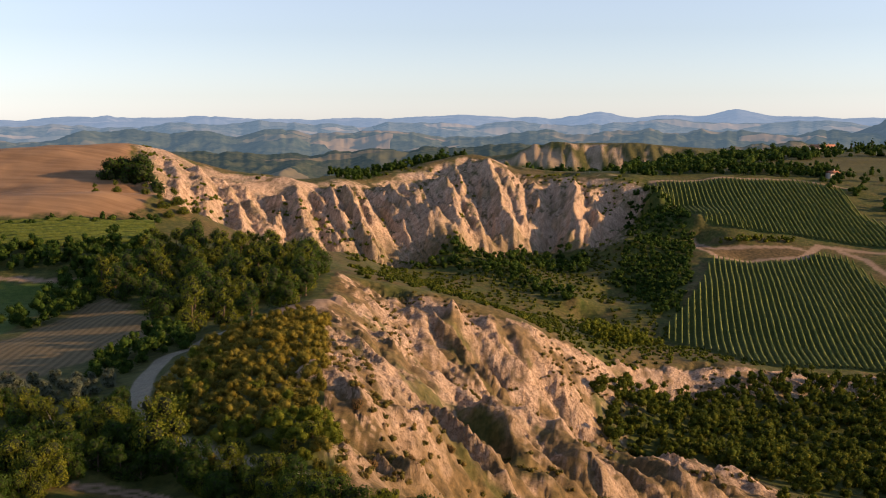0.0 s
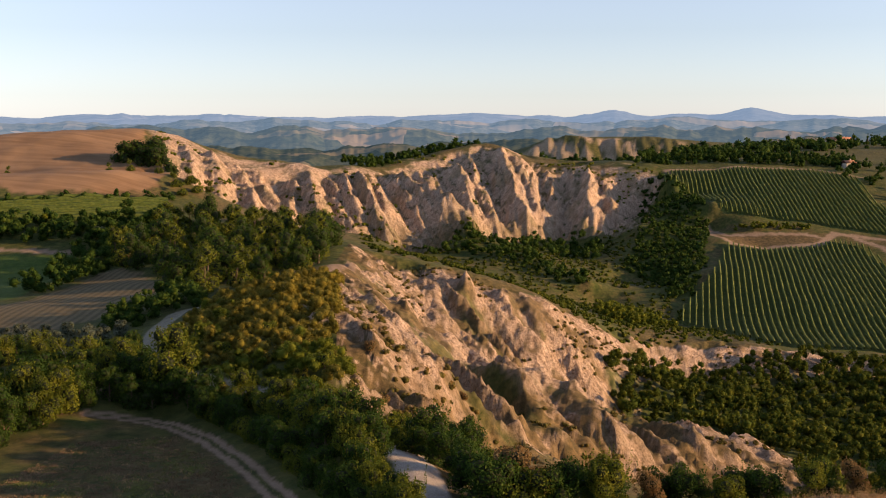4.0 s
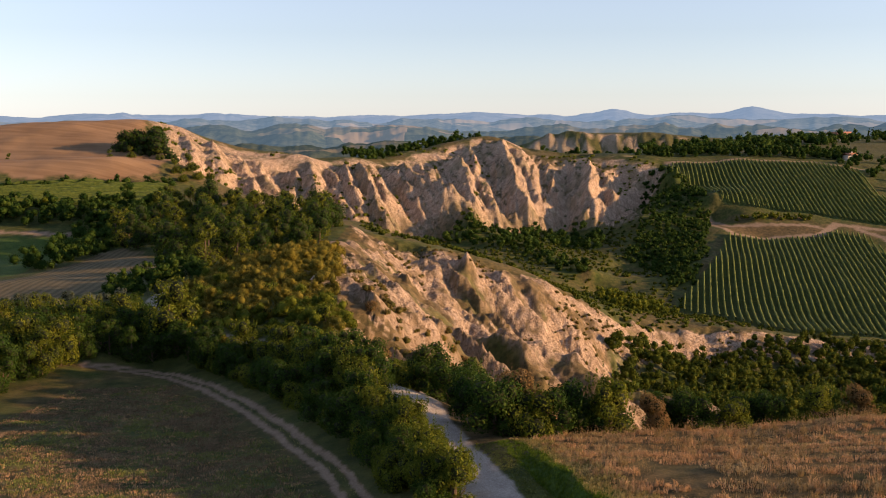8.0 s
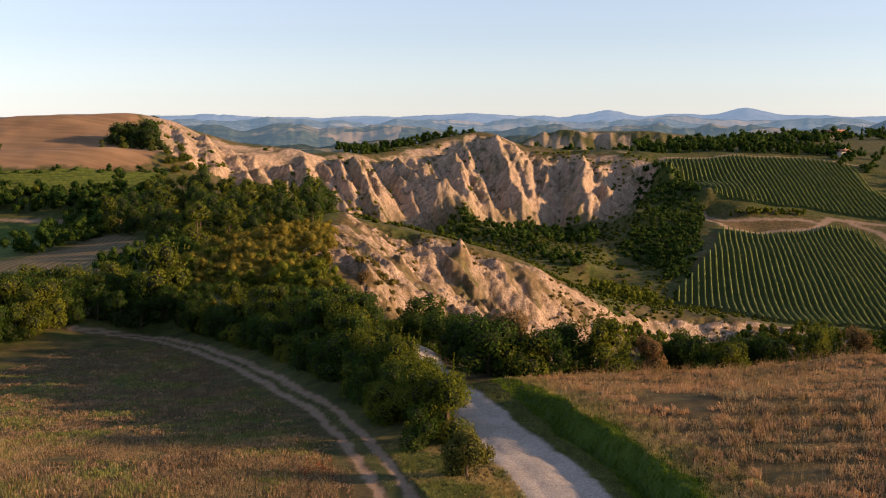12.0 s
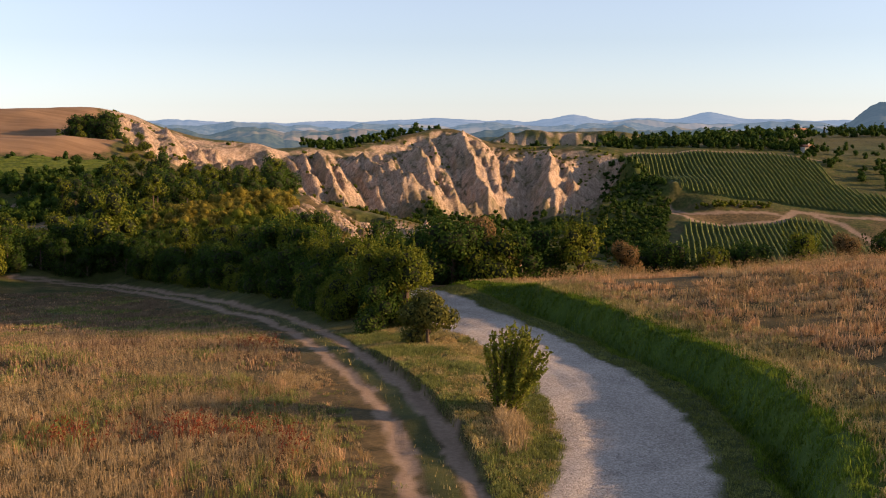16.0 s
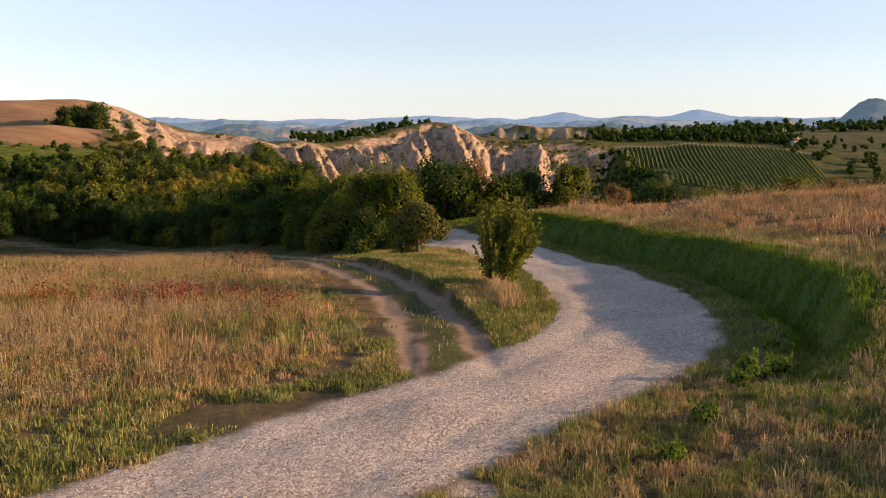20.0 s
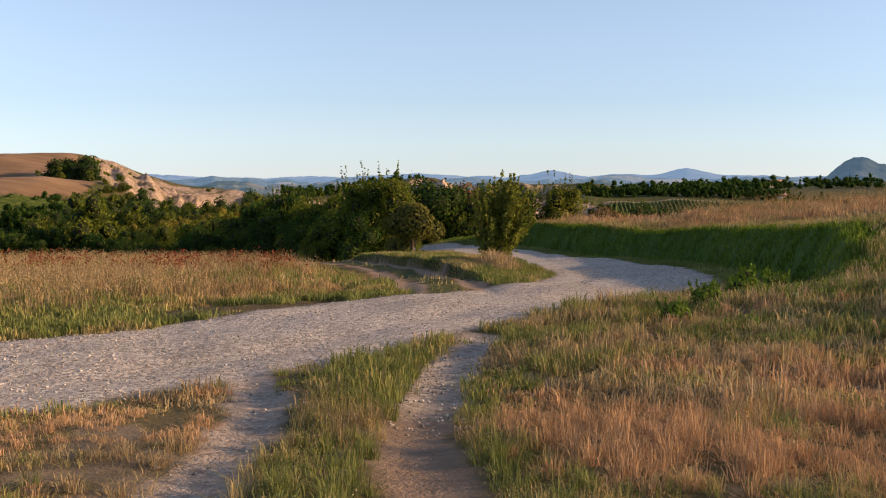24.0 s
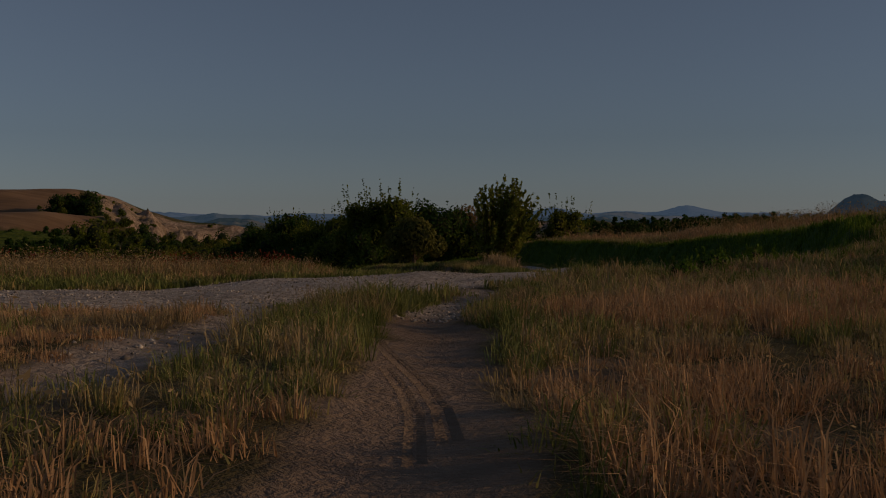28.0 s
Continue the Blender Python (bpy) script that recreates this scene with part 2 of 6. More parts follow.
rib("cliff", 6, 4, (-200, 560), (-180, 500), (-157, 438))
rib("cliff", 6, 4, (-192, 563), (-167, 503), (-146, 438))
rib("cliff", 7, 4.5, (-180, 567), (-154, 508), (-135, 446))
rib("cliff", 8, 4, (-170, 572), (-147, 528), (-127, 478))
rib("cliff", 9, 5, (-159, 577), (-140, 536), (-121, 506))
rib("cliff", 10, 4, (-132, 580), (-127, 551), (-120, 509))
rib("cliff", 15, 6, (-136, 620), (-118, 557), (-110, 529), (-98, 505))
rib("cliff", 10, 6, (-122, 600), (-105, 562), (-90, 529))
rib("cliff", 13, 5, (-109, 622), (-100, 568), (-85, 536))
rib("cliff", 16, 5, (-106, 621), (-88, 571), (-79, 546), (-72, 537))
rib("cliff", 10, 5, (-97, 635), (-90, 604), (-77, 564))
rib("cliff", 16, 9, (-86, 650), (-70, 614), (-53, 594), (-42, 586), (-35, 581), (-22, 546), (-14, 533))
rib("cliff", 9, 6, (-33, 578), (-17, 570), (-3, 550), (8, 521), (28, 473))
rib("cliff", 11, 6, (-66, 671), (-56, 629), (-48, 597))
rib("cliff", 16, 6, (-50, 690), (-39, 653), (-35, 613), (-29, 586))
rib("cliff", 11, 6, (-38, 712), (-32, 661), (-25, 622), (-19, 599))
rib("cliff", 16, 7, (-22, 731), (-9, 665), (-5, 638), (1, 612))
rib("cliff", 12, 7, (-12, 725), (-1, 678), (9, 631))
rib("cliff", 9, 5, (14, 715), (17, 680), (18, 650))
rib("cliff", 18, 6, (42, 708), (42, 668), (39, 645), (43, 626), (36, 612))
rib("cliff", 12, 5, (47, 703), (54, 667), (56, 645))
rib("badlands", 8, 5, (-20, 292), (-16, 275), (-15, 263), (-7, 250))
rib("badlands", 8, 5, (-11, 294), (-6, 284), (-1, 273), (5, 266))
rib("badlands", 5, 4, (-30, 286), (-22, 264), (-18, 250))
rib("badlands", 6, 4, (-1, 296), (1, 286), (8, 278))
rib("badlands", 5, 4, (7, 297), (9, 288), (16, 280))
rib("badlands", 6, 5, (-34, 249), (-27, 215), (-22, 191), (-16, 177))
rib("badlands", 6, 5, (-44, 262), (-37, 223), (-27, 182), (-20, 162))
rib("badlands", 5, 4, (-26, 137), (-23, 134), (-18, 130), (-14, 136), (-8, 144), (0, 146))
rib("badlands", 5, 4, (-22, 110), (-17, 106), (-13, 108), (-8, 116))
rib("badlands", 6, 4, (9, 199), (12, 189), (15, 179))
rib("badlands", 5, 4, (-6, 197), (-2, 183), (4, 168))
rib("badlands", 4, 3.5, (24, 217), (28, 207), (36, 198))
rib("badlands", 4, 3.5, (-16, 172), (-10, 160), (-2, 155))


def rib_relief(x, y, where):
    """Sharp crests with hollows between them: 0 in the hollows, the rib's rise on its crest."""
    out = np.zeros(x.shape)
    for rise, width, pts in RIBS[where]:
        m = (x > min(p[0] for p in pts) - 6 * width) & (x < max(p[0] for p in pts) + 6 * width) & (y > min(p[1] for p in pts) - 6 * width) & (y < max(p[1] for p in pts) + 6 * width)
        d, run = line_distance(x[m], y[m], pts)
        d = np.abs(d + 1.6 * fbm(x[m] / 9, y[m] / 9, 3, 171))
        out[m] = np.maximum(out[m], rise * (0.3 + 0.7 * step(0, 28 if where == "cliff" else 8, run)) * (0.8 * np.maximum(0, 1 - d / (2.6 * width)) + 0.2 * np.exp(-d / width)))
    return np.maximum(out, 0)


CLIFF = [(-215, 575), (-165, 580), (-133, 596), (-107, 636), (-57, 724), (-28, 747), (18, 733), (72, 712), (92, 695), (70, 586), (29, 600), (-20, 570), (-46, 528), (-76, 510), (-101, 448), (-122, 396), (-134, 392), (-156, 430), (-185, 500), (-200, 540)]
BADLANDS = [(-29, 128), (-34, 165), (-38, 205), (-42, 250), (-50, 285), (-34, 290), (-6, 297), (13, 306), (38, 338), (60, 352), (105, 367), (60, 330), (30, 285), (64, 236), (90, 240), (60, 195), (10, 150), (-8, 118), (-18, 98)]


def base_height(x, y):
    u, v = logpolar(x, y)
    out = np.empty(x.shape)
    for a in range(0, x.size, 20000):
        d = np.sqrt((u[a:a + 20000, None] - KU[None, :, 0])**2 + (v[a:a + 20000, None] - KU[None, :, 1])**2 + 0.004**2)
        out[a:a + 20000] = WEIGHTS[_n] - d @ WEIGHTS[:_n]
    return out


def soft_inside(x, y, poly, ragged, seed):
    """A polygon's cover with a ragged, softened edge."""
    acc = 0.0
    for k, (ox, oy) in enumerate(((0, 0), (.7, .2), (-.5, .6), (-.2, -.7), (.4, -.4))):
        jx, jy = fbm(x / ragged / 2, y / ragged / 2, 3, seed), fbm(x / ragged / 2 + 9, y / ragged / 2, 3, seed + 5)
        acc = acc + inside(x + ragged * (jx + 0.5 * ox), y + ragged * (jy + 0.5 * oy), poly)
    return acc / 5


def shaped_height(x, y):
    """Ground height at points of the plan, from the lie of the land and its relief."""
    x, y = np.atleast_1d(np.asarray(x, float)).ravel(), np.atleast_1d(np.asarray(y, float)).ravel()
    z = base_height(x, y)
    r = np.hypot(x - CENTRE[0], y - CENTRE[1])
    # the great bowl: ribs and gullies fan out from its floor
    m = (r > 380) & (r < 800) & (x < 140) & (x > -260)
    if m.any():
        X, Y = x[m], y[m]
        cover = soft_inside(X, Y, CLIFF, 10, 3)
        ang = np.arctan2(X - BOWL[0], Y - BOWL[1])
        rad = np.hypot(X - BOWL[0], Y - BOWL[1])
        wob = 0.022 * fbm(X / 45, Y / 45, 3, 21)
        big = ridged((ang + wob) * 9.0, rad / 400, 1, 31)
        mid = ridged((ang + 2 * wob) * 19, rad / 200, 1, 37)
        fine = ridged((ang + wob) * 48, rad / 50, 2, 41)
        cover = cover * (0.5 + 0.5 * step(-205, -150, X))
        brow = 0.06 + 0.94 * step(3, 30, np.abs(line_distance(X, Y, [p[:2] for p in LAND['cliff_crest']])[0]))
        z[m] += cover * brow * (rib_relief(X, Y, "cliff") - 11.0 + 7.5 * step(-140, -172, X) + 3.0 * (big - 0.6) + 3.4 * (mid - 0.55) + 4.2 * (fine - 0.5) + 2.4 * (ridged((ang + wob) * 115, rad / 22, 2, 45) - 0.5) + 2.0 * fbm(X / 6, Y / 6, 5, 43))
        for nm in ('bowl_spur',):
            spur, _ = line_distance(X, Y, [p[:2] for p in LAND[nm]])
            z[m] += 3 * np.exp(-(spur / 9)**2)
    # the nearer badlands: gullies run down to the east
    m = (r > 90) & (r < 420) & (x < 130) & (x > -60)
    if m.any():
        X, Y = x[m], y[m]
        cover = soft_inside(X, Y, BADLANDS, 6, 51)
        wx, wy = 5 * fbm(X / 24, Y / 24, 3, 61), 5 * fbm(X / 24 + 40, Y / 24, 3, 62)
        p, q = -0.67 * (X + wx) + 0.74 * (Y + wy), 0.74 * (X + wx) + 0.67 * (Y + wy)
        big = ridged(p / 25, q / 130, 1, 67)
        mid = ridged(q / 9.5, p / 45, 1, 69)
        small = ridged(q / 3.8, p / 16, 1, 73)
        hold = step(0, 16, np.abs(line_distance(X, Y, [k[:2] for k in LAND["divide"]])[0])) * (0.2 + 0.8 * step(0, 12, np.abs(line_distance(X, Y, [k[:2] for k in LAND["scarp_crest"]])[0])))
        hold = hold * (0.3 + 0.7 * step(0, 9, np.abs(line_distance(X, Y, [k[:2] for k in LAND["front_ridge"]])[0])))
        z[m] += cover * hold * (rib_relief(X, Y, "badlands") - 4.5 + 4.0 * (big - 0.62) + 4.2 * (mid - 0.55) + 3.0 * (small - 0.5))
        z[m] += cover * (0.9 * fbm(X / 4, Y / 4, 4, 71) + 1.6 * (ridged(q / 1.9, p / 7, 2, 75) - 0.5) + 0.5 * (ridged(X / 1.7, Y / 1.7, 2, 77) - 0.5))
    # farther swells and small unevenness
    z += step(800, 1500, r) * (14 * fbm(x / 330, y / 330, 5, 81) - 8) * (0.3 + 0.7 * step(1260, 1700, r))
    z += step(1080, 1160, r) * (1 - step(1230, 1270, r)) * (11 * (ridged(x / 40, y / 160, 2, 83) - 0.6) + 7 * (ridged(x / 13, y / 70, 3, 84) - 0.5))
    z += step(60, 300, r) * (1 - step(800, 1500, r)) * 1.1 * fbm(x / 30, y / 30, 3, 85)
    z += (1 - step(60, 160, r)) * 0.10 * fbm(x / 4, y / 4, 3, 91) * step(2, 8, r) + 0.025 * fbm(x / 0.8, y / 0.8, 3, 93) * (1 - step(40, 90, r))
    m = r < 130
    if m.any():
        X, Y = x[m], y[m]
        d, s = line_distance(X, Y, ROAD)
        d = -d  # the line runs towards the camera: its right is the west
        along = step(12.5, 21, Y) * (1 - step(46, 56, Y)) * (d > 0)
        low = step(8, 14, Y) * (1 - step(50, 58, Y)) * (d > 0)
        dd = d + 0.35 * fbm(X / 3, Y / 3, 2, 95)
        z[m] += along * (0.9 * step(3.5, 4.3, dd) - 0.42 * np.exp(-((dd - 3.35) / 0.36)**2)) + 0.25 * low * step(4.6, 9, dd)
        z[m] += 0.25 * step(1.9, 3.4, -d) * step(18, 24, Y) * (1 - step(34, 40, Y)) * (line_distance(X, Y, TRACK)[0] < -1.0)
        z[m] += 0.38 * np.exp(-((X - 8.5) / 4.0)**2 - ((Y - 10.5) / 4.5)**2) * step(2.2, 4.5, d)
        on = np.abs(d) < 2.4
        camber = np.where(on, 0.05 * (1 - (d / 2.0)**2) - 0.035 * np.exp(-((np.abs(d) - 0.85) / 0.3)**2), 0)
        z[m] += camber
        dt, _ = line_distance(X, Y, TRACK)
        dt = dt + 0.18 * fbm(X / 2, Y / 2, 2, 97)
        z[m] -= 0.045 * np.exp(-((np.abs(dt) - 0.64) / 0.22)**2)
        dp, _ = line_distance(X, Y, FOOTPATH)
        z[m] -= 0.035 * np.exp(-(dp / 0.24)**2)
        dl, _ = line_distance(X, Y, LEFT_RUT)
        z[m] -= 0.04 * np.exp(-(dl / 0.2)**2)
    return z


SHEET = {}


def height(x, y):
    """Height of the ground sheet at points of the plan."""
    x, y = np.atleast_1d(np.asarray(x, float)).ravel(), np.atleast_1d(np.asarray(y, float)).ravel()
    az, rad, z = SHEET["az"], SHEET["rad"], SHEET["z"]
    a = np.degrees(np.arctan2(x - CENTRE[0], y - CENTRE[1]))
    a = np.where(a < -32, a + 360, a)
    r = np.clip(np.hypot(x - CENTRE[0], y - CENTRE[1]), rad[0], rad[-1] - 1e-6)
    i = np.clip(np.searchsorted(rad, r, side="right") - 1, 0, len(rad) - 2)
    j = np.clip(np.searchsorted(az, a, side="right") - 1, 0, len(az) - 2)
    f = (r - rad[i]) / (rad[i + 1] - rad[i])
    g = np.clip((a - az[j]) / (az[j + 1] - az[j]), 0, 1)
    return (z[i, j] * (1 - g) + z[i, j + 1] * g) * (1 - f) + (z[i + 1, j] * (1 - g) + z[i + 1, j + 1] * g) * f


def ground_at(x, y):
    return float(height([x], [y])[0])


# ---- materials ----
def material(name):
    mat = bpy.data.materials.new(name)
    mat.use_nodes = True
    nt = mat.node_tree
    return mat, nt, nt.nodes["Principled BSDF"]


def node(nt, kind, **values):
    n = nt.nodes.new(kind)
    for key, value in values.items():
        n.inputs[key.replace("_", " ")].default_value = value
    return n


def link(nt, a, b):
    nt.links.new(a, b)


def ramp(nt, fac, *stops):
    n = nt.nodes.new("ShaderNodeValToRGB")
    e = n.color_ramp.elements
    while len(e) < len(stops):
        e.new(0.5)
    for el, (p, c) in zip(e, stops):
        el.position, el.color = p, (*c, 1)
    link(nt, fac, n.inputs[0])
    return n.outputs[0]


def mixed(nt, fac, a, b, blend="MIX"):
    n = nt.nodes.new("ShaderNodeMix")
    n.data_type, n.blend_type = "RGBA", blend
    for sock, v in ((n.inputs[0], fac), (n.inputs[6], a), (n.inputs[7], b)):
        if isinstance(v, (int, float)):
            sock.default_value = v
        elif isinstance(v, tuple):
            sock.default_value = (*v, 1)
        else:
            link(nt, v, sock)
    return n.outputs[2]


def noise_out(nt, scale, detail=4, rough=0.55, coord=None, stretch=None):
    if coord is None:
        coord = nt.nodes.new("ShaderNodeNewGeometry").outputs["Position"]
    if stretch:
        mp = nt.nodes.new("ShaderNodeMapping")
        mp.inputs["Scale"].default_value = stretch[:3]
        if len(stretch) > 3:
            mp.inputs["Rotation"].default_value = (0, 0, stretch[3])
        link(nt, coord, mp.inputs["Vector"])
        coord = mp.outputs[0]
    n = node(nt, "ShaderNodeTexNoise", Scale=scale, Detail=detail, Roughness=rough)
    link(nt, coord, n.inputs["Vector"])
    return n.outputs["Fac"]


def bump(nt, bsdf, fac, strength, distance):
    n = node(nt, "ShaderNodeBump", Strength=strength, Distance=distance)
    link(nt, fac, n.inputs["Height"])
    link(nt, n.outputs[0], bsdf.inputs["Normal"])


def ground_material():
    mat, nt, bsdf = material("ground_cover")
    bsdf.inputs["Roughness"].default_value = 0.95
    bsdf.inputs["Specular IOR Level"].default_value = 0.15
    c1 = nt.nodes.new("ShaderNodeVertexColor")
    c1.layer_name = "cover_a"
    c2 = nt.nodes.new("ShaderNodeVertexColor")
    c2.layer_name = "cover_b"
    s1, s2 = nt.nodes.new("ShaderNodeSeparateColor"), nt.nodes.new("ShaderNodeSeparateColor")
    link(nt, c1.outputs[0], s1.inputs[0])
    link(nt, c2.outputs[0], s2.inputs[0])
    broad, fine, mid = noise_out(nt, 0.05, 5), noise_out(nt, 6.0, 5, 0.65), noise_out(nt, 0.6, 5, 0.6)
    grit = noise_out(nt, 28.0, 4, 0.7)
    # dry grass and scrub
    col = mixed(nt, 0.45, ramp(nt, mid, (0.36, (0.036, 0.031, 0.014)), (0.5, (0.105, 0.072, 0.032)), (0.66, (0.235, 0.155, 0.072))), ramp(nt, fine, (0.35, (0.026, 0.023, 0.010)), (0.65, (0.18, 0.12, 0.056))))
    # green cover
    green = mixed(nt, 0.5, ramp(nt, mid, (0.34, (0.016, 0.032, 0.006)), (0.66, (0.085, 0.10, 0.022))), ramp(nt, noise_out(nt, 0.22, 6, 0.7), (0.36, (0.018, 0.034, 0.007)), (0.52, (0.055, 0.075, 0.016)), (0.68, (0.15, 0.13, 0.04))))
    col = mixed(nt, s2.outputs[0], col, green)
    lush = mixed(nt, 0.5, ramp(nt, mid, (0.3, (0.03, 0.075, 0.010)), (0.7, (0.075, 0.145, 0.020))), ramp(nt, fine, (0.3, (0.02, 0.05, 0.008)), (0.7, (0.10, 0.17, 0.03))))
    col = mixed(nt, c2.outputs[1], col, lush)
    # bare clay
    rills = noise_out(nt, 1.0, 5, 0.7, None, (0.55, 0.55, 0.10))
    speck = noise_out(nt, 1.5, 6, 0.78)
    clay = mixed(nt, 0.5, ramp(nt, noise_out(nt, 0.10, 6, 0.7), (0.3, (0.30, 0.205, 0.14)), (0.55, (0.52, 0.37, 0.26)), (0.8, (0.70, 0.53, 0.40))), ramp(nt, rills, (0.36, (0.26, 0.18, 0.12)), (0.6, (0.78, 0.60, 0.45))))
    clay = mixed(nt, 0.75, clay, ramp(nt, speck, (0.40, (0.28, 0.24, 0.18)), (0.50, (1.0, 1.0, 1.0))), "MULTIPLY")
    col = mixed(nt, s1.outputs[0], col, clay)
    # ploughed hill
    rows = noise_out(nt, 1.0, 4, 0.6, None, (0.02, 0.28, 0.05, radians(-8)))
    plough = mixed(nt, 0.5, ramp(nt, rows, (0.35, (0.16, 0.094, 0.049)), (0.6, (0.30, 0.19, 0.106))), ramp(nt, broad, (0.3, (0.16, 0.094, 0.049)), (0.7, (0.285, 0.178, 0.098))))
    col = mixed(nt, s2.outputs[1], col, plough)
    # stubble in swaths
    wave = node(nt, "ShaderNodeTexWave", Scale=0.16, Distortion=1.0, Detail=2.0)
    wave.bands_direction = "X"
    mp = nt.nodes.new("ShaderNodeMapping")
    mp.inputs["Rotation"].default_value = (0, 0, radians(-5))
    link(nt, nt.nodes.new("ShaderNodeNewGeometry").outputs["Position"], mp.inputs[0])
    link(nt, mp.outputs[0], wave.inputs[0])
    stub = mixed(nt, 0.45, ramp(nt, wave.outputs["Fac"], (0.2, (0.085, 0.068, 0.034)), (0.8, (0.175, 0.138, 0.072))), ramp(nt, mid, (0.3, (0.075, 0.063, 0.034)), (0.7, (0.17, 0.138, 0.075))))
    col = mixed(nt, s2.outputs[2], col, stub)
    # trodden earth
    earth = mixed(nt, 0.5, ramp(nt, mid, (0.3, (0.22, 0.155, 0.105)), (0.7, (0.38, 0.285, 0.205))), ramp(nt, fine, (0.3, (0.13, 0.085, 0.055)), (0.7, (0.33, 0.235, 0.165))))
    col = mixed(nt, s1.outputs[2], col, earth)
    # gravel
    vor = node(nt, "ShaderNodeTexVoronoi", Scale=22.0)
    link(nt, nt.nodes.new("ShaderNodeNewGeometry").outputs["Position"], vor.inputs["Vector"])
    stones = ramp(nt, vor.outputs["Color"], (0.1, (0.15, 0.13, 0.11)), (0.5, (0.43, 0.375, 0.325)), (0.9, (0.72, 0.65, 0.57)))
    gravel = mixed(nt, 0.5, stones, ramp(nt, mid, (0.3, (0.27, 0.232, 0.195)), (0.7, (0.52, 0.455, 0.39))))
    col = mixed(nt, s1.outputs[1], col, gravel)
    link(nt, col, bsdf.inputs["Base Color"])
    add = node(nt, "ShaderNodeMath")
    link(nt, fine, add.inputs[0])
    link(nt, grit, add.inputs[1])
    b1 = node(nt, "ShaderNodeBump", Strength=0.7, Distance=0.06)
    link(nt, add.outputs[0], b1.inputs["Height"])
    b0 = node(nt, "ShaderNodeBump", Strength=1.0)
    mul0 = node(nt, "ShaderNodeMath")
    mul0.operation = "MULTIPLY"
    link(nt, s1.outputs[1], mul0.inputs[0])
    mul0.inputs[1].default_value = -0.018
    link(nt, mul0.outputs[0], b0.inputs["Distance"])
    link(nt, vor.outputs["Distance"], b0.inputs["Height"])
    link(nt, b0.outputs[0], b1.inputs["Normal"])
    b2 = node(nt, "ShaderNodeBump", Strength=1.0)
    mul2 = node(nt, "ShaderNodeMath")
    mul2.operation = "MULTIPLY"
    link(nt, s1.outputs[0], mul2.inputs[0])
    mul2.inputs[1].default_value = 0.7
    link(nt, mul2.outputs[0], b2.inputs["Distance"])
    link(nt, noise_out(nt, 1.6, 6, 0.75), b2.inputs["Height"])
    link(nt, b1.outputs[0], b2.inputs["Normal"])
    big = node(nt, "ShaderNodeBump", Strength=1.0)
    mul = node(nt, "ShaderNodeMath")
    mul.operation = "MULTIPLY"
    link(nt, s1.outputs[0], mul.inputs[0])
    mul.inputs[1].default_value = 1.6
    link(nt, mul.outputs[0], big.inputs["Distance"])
    link(nt, rills, big.inputs["Height"])
    link(nt, b2.outputs[0], big.inputs["Normal"])
    link(nt, big.outputs[0], bsdf.inputs["Normal"])
    return mat


def leaf_material(name, dark, light, warm=None):
    mat, nt, bsdf = material(name)
    info = nt.nodes.new("ShaderNodeObjectInfo")
    isle = nt.nodes.new("ShaderNodeNewGeometry").outputs["Random Per Island"]
    mean = tuple(0.45 * a + 0.55 * b for a, b in zip(dark, light))
    col = mixed(nt, 0.55, ramp(nt, isle, (0.0, dark), (0.7, light), (1.0, warm or light)), ramp(nt, noise_out(nt, 0.45, 3, 0.6), (0.32, dark), (0.55, light), (0.72, warm or light)))
    col = mixed(nt, mixed_fac(nt, info.outputs["Random"], 0.4), col, mean)
    link(nt, col, bsdf.inputs["Base Color"])
    bsdf.inputs["Roughness"].default_value = 0.8
    bsdf.inputs["Specular IOR Level"].default_value = 0.06
    tr = nt.nodes.new("ShaderNodeBsdfTranslucent")
    link(nt, col, tr.inputs[0])
    mx = node(nt, "ShaderNodeMixShader", Fac=0.36)
    link(nt, bsdf.outputs[0], mx.inputs[1])
    link(nt, tr.outputs[0], mx.inputs[2])
    link(nt, mx.outputs[0], nt.nodes["Material Output"].inputs[0])
    return mat


def mixed_fac(nt, sock, k):
    m = node(nt, "ShaderNodeMath")
    m.operation = "MULTIPLY"
    link(nt, sock, m.inputs[0])
    m.inputs[1].default_value = k
    return m.outputs[0]


def plain(name, lo, hi, scale=3.0, rough=0.9, metal=0.0, relief=0.02, emit=0.0):
    mat, nt, bsdf = material(name)
    f = noise_out(nt, scale, 6, 0.65)
    col = ramp(nt, f, (0.3, lo), (0.7, hi))
    link(nt, col, bsdf.inputs["Base Color"])
    bsdf.inputs["Roughness"].default_value, bsdf.inputs["Metallic"].default_value = rough, metal
    bsdf.inputs["Specular IOR Level"].default_value = 0.2
    if emit:
        link(nt, col, bsdf.inputs["Emission Color"])
        bsdf.inputs["Emission Strength"].default_value = emit
    if relief:
        bump(nt, bsdf, noise_out(nt, scale * 4, 5), 0.6, relief)
    return mat


